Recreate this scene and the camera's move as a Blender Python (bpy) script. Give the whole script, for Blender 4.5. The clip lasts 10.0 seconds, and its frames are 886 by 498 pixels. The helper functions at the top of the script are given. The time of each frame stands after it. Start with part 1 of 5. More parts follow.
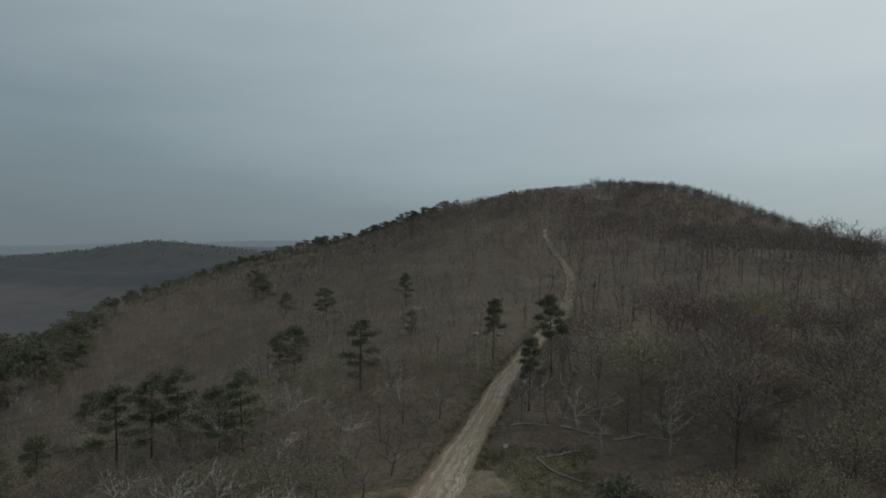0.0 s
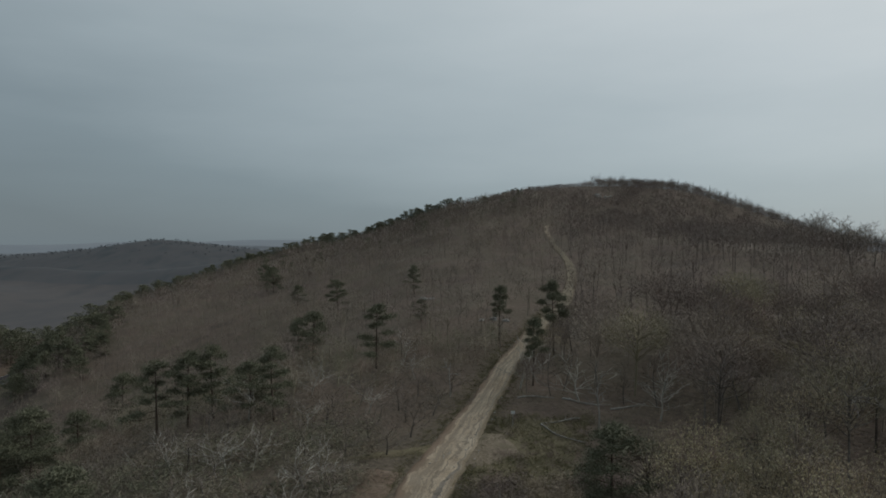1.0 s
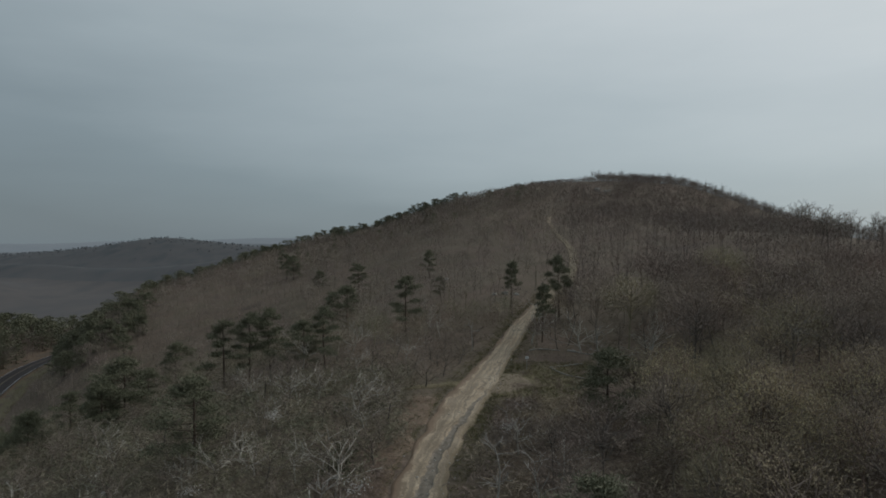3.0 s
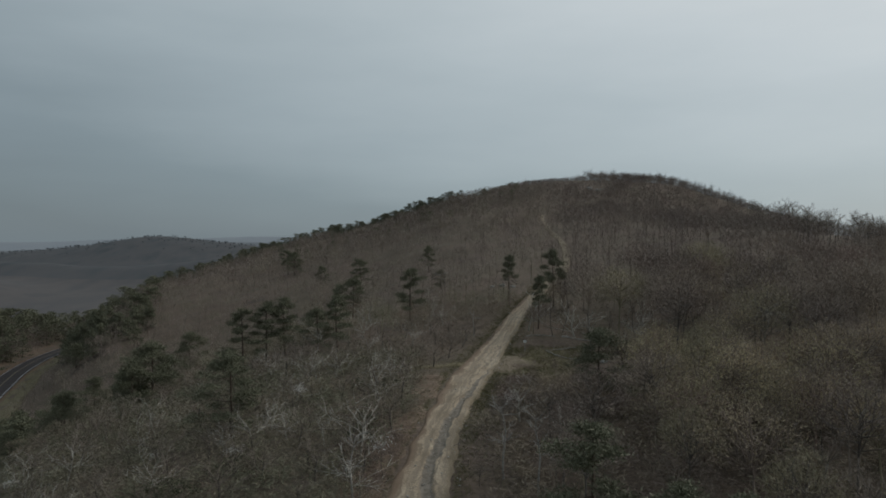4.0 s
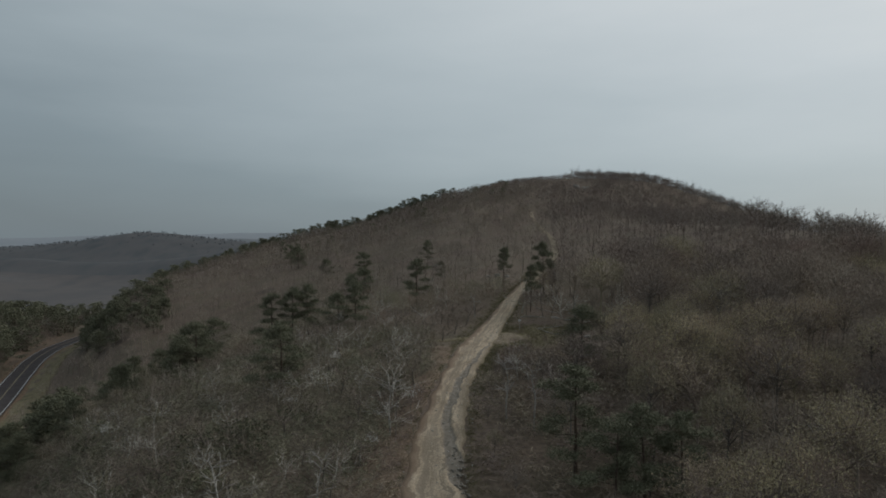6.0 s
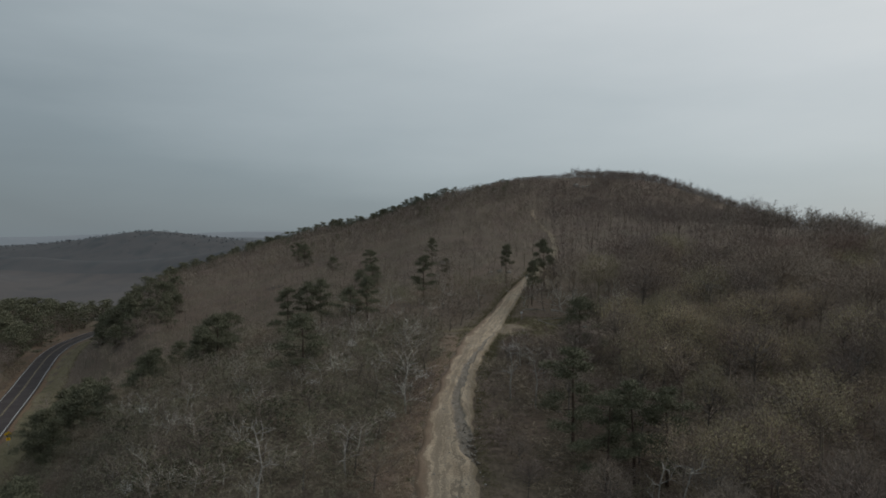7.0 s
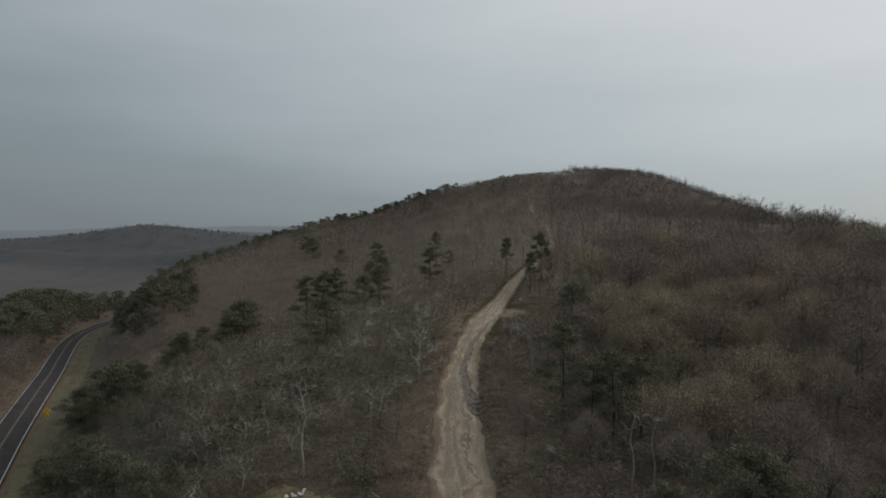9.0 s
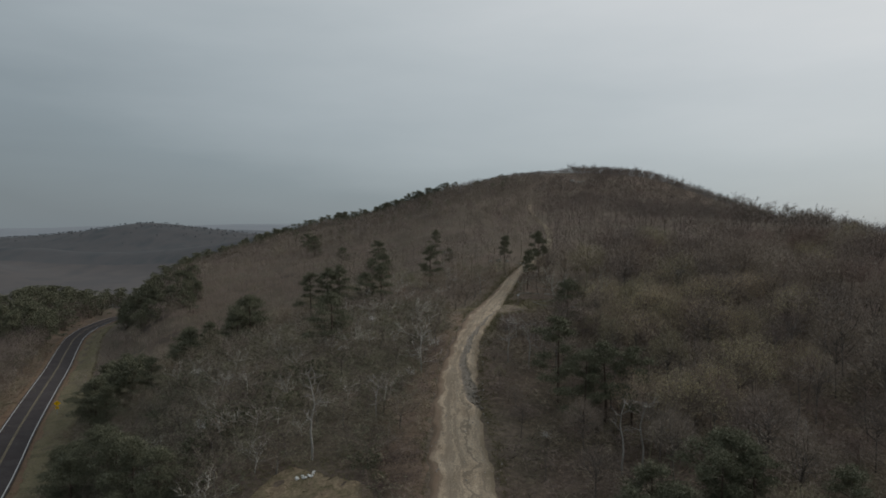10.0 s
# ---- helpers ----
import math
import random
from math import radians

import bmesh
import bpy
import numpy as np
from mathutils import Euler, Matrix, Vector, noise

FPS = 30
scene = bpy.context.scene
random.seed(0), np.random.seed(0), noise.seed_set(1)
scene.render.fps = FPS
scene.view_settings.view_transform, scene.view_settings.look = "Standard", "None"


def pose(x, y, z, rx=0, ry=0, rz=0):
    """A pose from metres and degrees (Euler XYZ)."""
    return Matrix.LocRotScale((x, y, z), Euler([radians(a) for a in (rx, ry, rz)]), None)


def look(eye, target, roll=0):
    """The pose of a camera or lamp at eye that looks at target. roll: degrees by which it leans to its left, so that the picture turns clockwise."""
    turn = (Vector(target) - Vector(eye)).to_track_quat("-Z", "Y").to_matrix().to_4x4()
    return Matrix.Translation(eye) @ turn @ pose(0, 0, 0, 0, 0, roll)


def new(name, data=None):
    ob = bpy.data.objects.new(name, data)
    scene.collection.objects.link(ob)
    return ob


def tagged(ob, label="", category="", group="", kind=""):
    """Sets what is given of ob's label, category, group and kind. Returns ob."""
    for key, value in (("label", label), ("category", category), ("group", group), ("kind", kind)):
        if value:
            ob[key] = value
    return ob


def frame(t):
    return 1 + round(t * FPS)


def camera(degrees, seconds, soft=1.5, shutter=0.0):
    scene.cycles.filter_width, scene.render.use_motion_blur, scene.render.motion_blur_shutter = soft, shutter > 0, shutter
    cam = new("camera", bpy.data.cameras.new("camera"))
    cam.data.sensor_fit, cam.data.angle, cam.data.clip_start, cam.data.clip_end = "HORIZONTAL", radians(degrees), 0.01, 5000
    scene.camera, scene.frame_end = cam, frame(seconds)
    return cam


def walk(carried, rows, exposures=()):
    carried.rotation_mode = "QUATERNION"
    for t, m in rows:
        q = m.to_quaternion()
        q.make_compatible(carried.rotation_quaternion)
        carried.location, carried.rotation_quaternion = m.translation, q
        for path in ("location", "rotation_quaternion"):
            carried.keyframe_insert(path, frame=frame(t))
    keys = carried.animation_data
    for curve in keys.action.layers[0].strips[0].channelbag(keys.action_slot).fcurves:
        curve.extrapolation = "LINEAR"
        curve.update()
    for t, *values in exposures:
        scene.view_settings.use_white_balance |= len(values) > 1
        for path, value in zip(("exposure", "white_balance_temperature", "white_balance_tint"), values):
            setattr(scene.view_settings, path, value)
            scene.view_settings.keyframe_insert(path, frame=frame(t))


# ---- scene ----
# a drone backs away from a wooded hill, along a dirt track; z = 0 at its first height
PATH = [
    (0, 0.00, 0.00, 0.00, -0.49, 0.07, 0.00),
    (0.5, -0.70, -4.01, -0.71, -0.51, 0.06, 0.08),
    (1, -1.43, -8.03, -1.54, -0.55, 0.03, 0.10),
    (1.5, -2.29, -12.27, -2.38, -0.59, -0.02, 0.12),
    (2, -3.15, -16.59, -3.23, -0.63, -0.08, 0.13),
    (2.5, -4.08, -20.84, -4.10, -0.66, -0.13, 0.14),
    (3, -5.07, -25.01, -4.99, -0.69, -0.14, 0.13),
    (3.2, -5.51, -26.71, -5.27, -0.72, -0.13, 0.08),
    (4.3, -7.44, -36.23, -6.02, -0.82, -0.08, -0.84),
    (4.5, -7.68, -37.98, -6.14, -0.86, -0.08, -1.07),
    (5, -8.63, -42.37, -6.25, -0.91, -0.06, -1.46),
    (5.5, -9.66, -46.68, -6.33, -0.99, -0.03, -1.54),
    (5.7, -10.04, -48.35, -6.38, -1.03, -0.03, -1.54),
    (6.8, -11.75, -57.36, -6.69, -1.16, -0.07, -1.51),
    (7, -12.03, -58.94, -6.72, -1.19, -0.07, -1.51),
    (7.5, -12.66, -62.76, -6.82, -1.28, -0.02, -1.53),
    (8, -13.18, -66.31, -6.92, -1.39, 0.05, -1.54),
    (8.5, -13.59, -69.49, -7.02, -1.50, 0.11, -1.55),
    (9, -13.89, -72.26, -7.13, -1.59, 0.17, -1.58),
    (9.5, -14.13, -74.68, -7.19, -1.65, 0.20, -1.63),
    (10, -14.32, -76.88, -7.21, -1.72, 0.24, -1.67),
]
cam = camera(66.0, 10.0, soft=1.75)
walk(cam, [(t, pose(x, y, z, 90 + pitch, -roll, yaw)) for t, x, y, z, pitch, roll, yaw in PATH],
     exposures=[(0, 0.09, 6270, 7), (1, 0.11, 6370, 9), (5.5, 0.19, 6420, 10), (7.5, 0.23, 6590, 12), (10, 0.24, 6630, 13)])

# ---- overcast sky, brighter towards the veiled sun ----
SUN_AZ, SUN_EL = radians(62), radians(27)
SUN_WAY = Vector((math.sin(SUN_AZ) * math.cos(SUN_EL), math.cos(SUN_AZ) * math.cos(SUN_EL), math.sin(SUN_EL)))
world = bpy.data.worlds.new("overcast")
scene.world = world
world.use_nodes = True
nt = world.node_tree
nt.nodes.clear()
w_out = nt.nodes.new("ShaderNodeOutputWorld")
w_bg = nt.nodes.new("ShaderNodeBackground")
w_co = nt.nodes.new("ShaderNodeTexCoord")
w_dot = nt.nodes.new("ShaderNodeVectorMath")
w_dot.operation = "DOT_PRODUCT"
w_dot.inputs[1].default_value = SUN_WAY
w_map = nt.nodes.new("ShaderNodeMapping")
w_map.inputs["Scale"].default_value = (2.2, 2.2, 9.0)
w_noise = nt.nodes.new("ShaderNodeTexNoise")
w_noise.inputs["Scale"].default_value, w_noise.inputs["Detail"].default_value = 1.6, 5.0
w_add = nt.nodes.new("ShaderNodeMath")
w_add.operation = "MULTIPLY_ADD"
w_add.inputs[1].default_value, w_add.inputs[2].default_value = 0.30, -0.15
w_sum = nt.nodes.new("ShaderNodeMath")
w_sum.operation = "ADD"
w_ramp = nt.nodes.new("ShaderNodeValToRGB")
SKY = [(0.0, (0.150, 0.184, 0.203)), (0.242, (0.200, 0.245, 0.268)), (0.455, (0.300, 0.352, 0.376)), (0.636, (0.388, 0.440, 0.460)), (0.81, (0.492, 0.536, 0.551)), (1.0, (0.605, 0.632, 0.630))]
w_ramp.color_ramp.elements[0].position, w_ramp.color_ramp.elements[0].color = SKY[0][0], (*SKY[0][1], 1)
w_ramp.color_ramp.elements[1].position, w_ramp.color_ramp.elements[1].color = SKY[-1][0], (*SKY[-1][1], 1)
for p, c in SKY[1:-1]:
    w_ramp.color_ramp.elements.new(p).color = (*c, 1)
w_sep = nt.nodes.new("ShaderNodeSeparateXYZ")
w_low = nt.nodes.new("ShaderNodeMapRange")
w_low.inputs["From Min"].default_value, w_low.inputs["From Max"].default_value = 0.0, 0.36
w_low.inputs["To Min"].default_value, w_low.inputs["To Max"].default_value = -0.53, 0.05
w_haze = nt.nodes.new("ShaderNodeMapRange")
w_haze.inputs["From Min"].default_value, w_haze.inputs["From Max"].default_value = 0.0, 0.11
w_haze.inputs["To Min"].default_value, w_haze.inputs["To Max"].default_value = -0.24, 0.0
w_deep = nt.nodes.new("ShaderNodeMath")
w_deep.operation = "ADD"
w_tot = nt.nodes.new("ShaderNodeMath")
w_tot.operation = "ADD"
w_range = nt.nodes.new("ShaderNodeMapRange")
w_range.inputs["From Min"].default_value, w_range.inputs["From Max"].default_value = -0.65, 1.0
w_sky = nt.nodes.new("ShaderNodeTexSky")
w_sky.sky_type, w_sky.sun_disc = "NISHITA", False
w_sky.sun_elevation, w_sky.sun_rotation = SUN_EL, SUN_AZ
w_dim = nt.nodes.new("ShaderNodeVectorMath")
w_dim.operation = "SCALE"
w_dim.inputs["Scale"].default_value = 0.06
w_mix = nt.nodes.new("ShaderNodeMix")
w_mix.data_type = "RGBA"
w_mix.inputs[0].default_value = 0.92
ln = nt.links.new
ln(w_co.outputs["Generated"], w_dot.inputs[0])
ln(w_co.outputs["Generated"], w_map.inputs[0])
ln(w_map.outputs[0], w_noise.inputs["Vector"])
ln(w_noise.outputs[0], w_add.inputs[0])
ln(w_dot.outputs["Value"], w_sum.inputs[0])
ln(w_add.outputs[0], w_sum.inputs[1])
ln(w_co.outputs["Generated"], w_sep.inputs[0])
ln(w_sep.outputs[2], w_low.inputs[0])
ln(w_sum.outputs[0], w_tot.inputs[0])
ln(w_sep.outputs[2], w_haze.inputs[0])
ln(w_low.outputs[0], w_deep.inputs[0])
ln(w_haze.outputs[0], w_deep.inputs[1])
ln(w_deep.outputs[0], w_tot.inputs[1])
ln(w_tot.outputs[0], w_range.inputs[0])
ln(w_range.outputs[0], w_ramp.inputs[0])
ln(w_sky.outputs[0], w_dim.inputs[0])
ln(w_dim.outputs[0], w_mix.inputs[6])
ln(w_ramp.outputs[0], w_mix.inputs[7])
ln(w_mix.outputs[2], w_bg.inputs[0])
ln(w_bg.outputs[0], w_out.inputs[0])
w_bg.inputs["Strength"].default_value = 1.0

sun_data = bpy.data.lights.new("veiled_sun", "SUN")
sun_data.energy, sun_data.angle, sun_data.color = 1.3, radians(25), (1.0, 0.96, 0.9)
sun = new("veiled_sun", sun_data)
sun.matrix_world = look(SUN_WAY * 100, (0, 0, 0))


# ---- materials ----
def material(name, colours, scale=1.0, rough=0.9, bump=0.0, fine=0.0, by="noise", glow=None, spec=0.2, detail=6.0, stretch=(1, 1, 1), spread=(0.8, 1.25)):
    """Colours blended by noise at a scale (per metre) and by a finer one; by: noise, island, object or patch (noise, and a little by island)."""
    m = bpy.data.materials.new(name)
    m.use_nodes = True
    t = m.node_tree
    b = t.nodes["Principled BSDF"]
    b.inputs["Roughness"].default_value = rough
    b.inputs["Specular IOR Level"].default_value = spec
    co = t.nodes.new("ShaderNodeTexCoord")
    n = t.nodes.new("ShaderNodeTexNoise")
    n.inputs["Scale"].default_value, n.inputs["Detail"].default_value = scale, detail
    sized = t.nodes.new("ShaderNodeMapping")
    sized.inputs["Scale"].default_value = stretch
    t.links.new(co.outputs["Object"], sized.inputs[0])
    t.links.new(sized.outputs[0], n.inputs["Vector"])
    ramp = t.nodes.new("ShaderNodeValToRGB")
    k = len(colours)
    lo, hi = (0.3, 0.7) if by in ("noise", "patch") else (0.0, 1.0)
    e = ramp.color_ramp.elements
    e[0].position, e[0].color = lo, (*colours[0], 1)
    e[1].position, e[1].color = hi, (*colours[-1], 1)
    for i, c in enumerate(colours[1:-1], 1):
        e.new(lo + (hi - lo) * i / (k - 1)).color = (*c, 1)
    if by == "island":
        g = t.nodes.new("ShaderNodeNewGeometry")
        t.links.new(g.outputs["Random Per Island"], ramp.inputs[0])
    elif by == "object":
        g = t.nodes.new("ShaderNodeObjectInfo")
        t.links.new(g.outputs["Random"], ramp.inputs[0])
    else:
        t.links.new(n.outputs[0], ramp.inputs[0])
    out = ramp.outputs[0]
    if by == "patch":
        g = t.nodes.new("ShaderNodeNewGeometry")
        r1 = t.nodes.new("ShaderNodeMapRange")
        r1.inputs["To Min"].default_value, r1.inputs["To Max"].default_value = spread
        t.links.new(g.outputs["Random Per Island"], r1.inputs[0])
        each = t.nodes.new("ShaderNodeVectorMath")
        each.operation = "SCALE"
        t.links.new(out, each.inputs[0])
        t.links.new(r1.outputs[0], each.inputs["Scale"])
        out = each.outputs[0]
    if fine:
        n2 = t.nodes.new("ShaderNodeTexNoise")
        n2.inputs["Scale"].default_value, n2.inputs["Detail"].default_value = fine, 4.0
        t.links.new(sized.outputs[0], n2.inputs["Vector"])
        r2 = t.nodes.new("ShaderNodeMapRange")
        r2.inputs["From Min"].default_value, r2.inputs["From Max"].default_value = 0.25, 0.75
        r2.inputs["To Min"].default_value, r2.inputs["To Max"].default_value = 0.6, 1.4
        t.links.new(n2.outputs[0], r2.inputs[0])
        mul = t.nodes.new("ShaderNodeVectorMath")
        mul.operation = "SCALE"
        t.links.new(out, mul.inputs[0])
        t.links.new(r2.outputs[0], mul.inputs["Scale"])
        out = mul.outputs[0]
        if bump:
            bp = t.nodes.new("ShaderNodeBump")
            bp.inputs["Strength"].default_value, bp.inputs["Distance"].default_value = bump, 0.3 / max(fine, 0.1)
            t.links.new(n2.outputs[0], bp.inputs["Height"])
            t.links.new(bp.outputs[0], b.inputs["Normal"])
    t.links.new(out, b.inputs["Base Color"])
    # glow: emission that stands in for distance haze on the far materials
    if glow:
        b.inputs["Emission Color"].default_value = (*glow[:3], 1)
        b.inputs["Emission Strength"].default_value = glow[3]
    return m


M_GROUND = material("leaf_litter", [(0.082, 0.064, 0.050), (0.132, 0.099, 0.076), (0.106, 0.086, 0.062), (0.150, 0.117, 0.090)], 0.06, 0.95, 0.6, 1.6)
M_BARK = material("bark", [(0.095, 0.082, 0.072), (0.14, 0.122, 0.108), (0.19, 0.172, 0.155)], by="object", fine=5.0, rough=0.9)
M_TWIG = material("twigs", [(0.125, 0.102, 0.084), (0.155, 0.128, 0.105), (0.20, 0.170, 0.142)], by="object", fine=2.0, rough=0.85)
M_FOREST = material("far_twigs", [(0.125, 0.096, 0.084), (0.27, 0.206, 0.174), (0.182, 0.145, 0.126), (0.345, 0.287, 0.208), (0.28, 0.22, 0.19)], 0.14, by="patch", rough=0.9, detail=1.5)
M_PALETWIG = material("lichened_twigs", [(0.29, 0.272, 0.238), (0.38, 0.358, 0.316), (0.48, 0.455, 0.40)], by="object", fine=2.0, rough=0.85)


def woods(name, tones):
    """Several tones of twig wood, one for each tree of a stand."""
    return [material(name, [tuple(0.86 * v for v in c), c, tuple(1.14 * v for v in c)], 0.2, by="patch", rough=0.9, detail=2.0, spread=(0.85, 1.18)) for c in tones]


W_SLOPE = woods("scrub_twigs", [(0.242, 0.198, 0.150), (0.266, 0.240, 0.172), (0.204, 0.182, 0.130), (0.325, 0.284, 0.218), (0.245, 0.188, 0.148), (0.222, 0.212, 0.144)])
W_RIGHT = woods("hardwood_crowns", [(0.215, 0.172, 0.146), (0.275, 0.226, 0.185), (0.178, 0.144, 0.124), (0.298, 0.250, 0.204), (0.245, 0.182, 0.155), (0.285, 0.250, 0.170)])
W_HILL = woods("hill_crowns", [(0.211, 0.173, 0.145), (0.252, 0.213, 0.173), (0.181, 0.151, 0.128), (0.235, 0.200, 0.153), (0.229, 0.181, 0.158)])
W_DARK = woods("dark_crowns", [(0.171, 0.138, 0.121), (0.211, 0.173, 0.147), (0.143, 0.118, 0.105), (0.232, 0.198, 0.165), (0.192, 0.148, 0.128)])
W_BUD = woods("budding_crowns", [(0.365, 0.318, 0.205), (0.415, 0.358, 0.225), (0.320, 0.275, 0.186), (0.385, 0.315, 0.215)])
W_EVER = woods("evergreen_brush", [(0.100, 0.104, 0.064), (0.125, 0.122, 0.078), (0.085, 0.088, 0.055)])
M_GULLYSTONE = material("gully_stone", [(0.15, 0.135, 0.115), (0.28, 0.252, 0.215)], by="island", rough=0.95)
M_DIRT = material("worn_dirt", [(0.15, 0.120, 0.084), (0.21, 0.168, 0.122), (0.14, 0.118, 0.078)], 0.5, 0.95, 0.5, 4.0)
M_BRUSH = material("brush", [(0.165, 0.148, 0.104), (0.215, 0.165, 0.124), (0.180, 0.166, 0.112), (0.25, 0.200, 0.152)], 0.12, by="patch", detail=2.0, rough=0.9)
M_OLIVE = material("undergrowth", [(0.165, 0.166, 0.112), (0.205, 0.196, 0.136), (0.235, 0.203, 0.150)], 0.12, by="patch", rough=0.8, detail=2.0)
M_REDBANK = material("red_earth", [(0.095, 0.070, 0.052), (0.145, 0.104, 0.076), (0.18, 0.137, 0.102)], 0.5, 0.95, 0.5, 3.0)
M_DRYGRASS = material("dry_grass_ground", [(0.105, 0.092, 0.055), (0.160, 0.136, 0.082), (0.128, 0.102, 0.070)], 0.2, 0.95, 0.6, 3.0)
M_GRASS = material("grass", [(0.13, 0.118, 0.058), (0.20, 0.172, 0.095), (0.10, 0.105, 0.05)], by="island", rough=0.8)
M_PINEBARK = material("pine_bark", [(0.075, 0.055, 0.044), (0.12, 0.088, 0.068)], 3.0, fine=9.0, bump=0.4)
M_NEEDLE = material("pine_needles", [(0.112, 0.116, 0.075), (0.134, 0.136, 0.088), (0.158, 0.156, 0.102)], by="island", rough=0.7)
M_PALE = material("weathered_wood", [(0.24, 0.225, 0.20), (0.38, 0.36, 0.33)], 1.5, 0.9, 0.3, 6.0)
M_STONE = material("pale_stone", [(0.26, 0.25, 0.23), (0.42, 0.41, 0.38)], 0.8, 0.9, 0.5, 3.0)
M_EARTH = material("bare_earth", [(0.165, 0.122, 0.080), (0.245, 0.186, 0.122), (0.15, 0.122, 0.074), (0.20, 0.150, 0.102)], 0.4, 0.95, 0.5, 3.0)
M_SIGN = material("sign_yellow", [(1.0, 0.53, 0.005), (1.0, 0.60, 0.01)], 2.0, 0.5, fine=8.0)
M_BLACK = material("sign_black", [(0.02, 0.02, 0.02), (0.03, 0.03, 0.03)], 2.0, 0.6)
M_STEEL = material("galvanised_steel", [(0.30, 0.30, 0.31), (0.42, 0.42, 0.43)], 3.0, 0.5, fine=9.0)
M_BLOSSOM = material("blossom", [(0.55, 0.54, 0.51), (0.75, 0.74, 0.71)], by="island", rough=0.7)
M_ASPHALT = material("asphalt", [(0.051, 0.044, 0.044), (0.069, 0.061, 0.061)], 0.3, 0.95, 0.2, 8.0, spec=0.08)
M_WHITE = material("road_paint_white", [(0.55, 0.55, 0.54), (0.72, 0.72, 0.71)], 1.2, 0.7, fine=6.0)
M_YELLOW = material("road_paint_yellow", [(0.20, 0.165, 0.10), (0.29, 0.24, 0.15)], 1.2, 0.7, fine=6.0)
M_SHOULDER = material("red_gravel", [(0.11, 0.070, 0.045), (0.16, 0.105, 0.07), (0.13, 0.10, 0.06)], 0.3, 0.95, 0.4, 4.0)
# the four far materials hold painted haze: bluish emission, stronger with distance
M_FAR = material("far_forest_haze_glow", [(0.020, 0.024, 0.026), (0.046, 0.042, 0.041), (0.030, 0.032, 0.033)], 0.018, 1.0, glow=(0.5, 0.6, 0.68, 0.034), stretch=(1, 0.35, 1))
M_VALLEY = material("valley_woods_haze_glow", [(0.034, 0.033, 0.033), (0.056, 0.048, 0.044), (0.042, 0.038, 0.037), (0.060, 0.052, 0.047)], 0.012, 1.0, glow=(0.52, 0.57, 0.62, 0.040), stretch=(1, 0.6, 1))
M_FAR3 = material("ridge_forest_haze_glow", [(0.05, 0.052, 0.055), (0.07, 0.068, 0.068)], 0.008, 1.0, fine=0.05, glow=(0.5, 0.6, 0.68, 0.095))
M_FAR2 = material("farthest_forest_haze_glow", [(0.05, 0.055, 0.06), (0.07, 0.07, 0.072)], 0.006, 1.0, glow=(0.5, 0.6, 0.68, 0.165))


# ---- mesh makers ----
def mesh_of(name, v, f, mat, uv=None, smooth=False, slots=None):
    """A mesh from arrays: vertices (n, 3) and faces (m, 3 or 4)."""
    v, f = np.asarray(v, np.float32), np.asarray(f, np.int32)
    if uv is None:
        used, f = np.unique(f, return_inverse=True)[0], np.unique(f, return_inverse=True)[1].reshape(f.shape).astype(np.int32)
        v = v[used]
    me = bpy.data.meshes.new(name)
    k = f.shape[1]
    me.vertices.add(len(v))
    me.vertices.foreach_set("co", v.ravel())
    me.loops.add(f.size)
    me.loops.foreach_set("vertex_index", f.ravel())
    me.polygons.add(len(f))
    me.polygons.foreach_set("loop_start", np.arange(0, f.size, k, dtype=np.int32))
    if smooth:
        me.polygons.foreach_set("use_smooth", np.ones(len(f), bool))
    if uv is not None:
        layer = me.uv_layers.new(name="across_along")
        layer.data.foreach_set("uv", np.asarray(uv, np.float32)[f.ravel()].ravel())
    me.update(calc_edges=True)
    for m in mat if isinstance(mat, (list, tuple)) else [mat]:
        me.materials.append(m)
    if slots is not None:
        me.polygons.foreach_set("material_index", np.asarray(slots, np.int32))
    return me


def join(pieces):
    """One vertex and face array from several."""
    n, vs, fs = 0, [], []
    for v, f in pieces:
        vs.append(v)
        fs.append(f + n)
        n += len(v)
    return np.concatenate(vs), np.concatenate(fs)


def grid_faces(rows, cols):
    a = np.arange(rows * cols).reshape(rows, cols)
    return np.stack([a[:-1, :-1], a[:-1, 1:], a[1:, 1:], a[1:, :-1]], -1).reshape(-1, 4)


def glide(keys):
    """A smooth curve through (at, value) keys, as a function on arrays."""
    k, v = np.array(keys, float).T
    s = np.gradient(v, k)
    lin = np.diff(v) / np.diff(k)
    s[1:-1] = np.where(lin[:-1] * lin[1:] > 0, 2 * lin[:-1] * lin[1:] / (lin[:-1] + lin[1:] + 1e-12), 0.0)

    def f(x):
        x = np.asarray(x, float)
        i = np.clip(np.searchsorted(k, x) - 1, 0, len(k) - 2)
        h = k[i + 1] - k[i]
        t = np.clip((x - k[i]) / h, 0, 1)
        return (v[i] * (1 + 2 * t) * (1 - t) ** 2 + s[i] * h * t * (1 - t) ** 2 + v[i + 1] * t * t * (3 - 2 * t) + s[i + 1] * h * t * t * (t - 1))
    return f


def waves(x, y, size, seed):
    """Smooth unevenness about -1 to 1, with lumps about size metres across."""
    r = np.random.RandomState(seed)
    out = 0.0
    for n in range(7):
        a, ph, s = r.uniform(0, 6.283), r.uniform(0, 6.283), (0.6 + 0.25 * n) * 6.283 / size / 2
        out = out + np.sin((x * math.cos(a) + y * math.sin(a)) * s + ph + 1.3 * np.sin((x * math.sin(a) - y * math.cos(a)) * s * 0.63 + ph)) / (1 + 0.25 * n)
    return out / 2.6


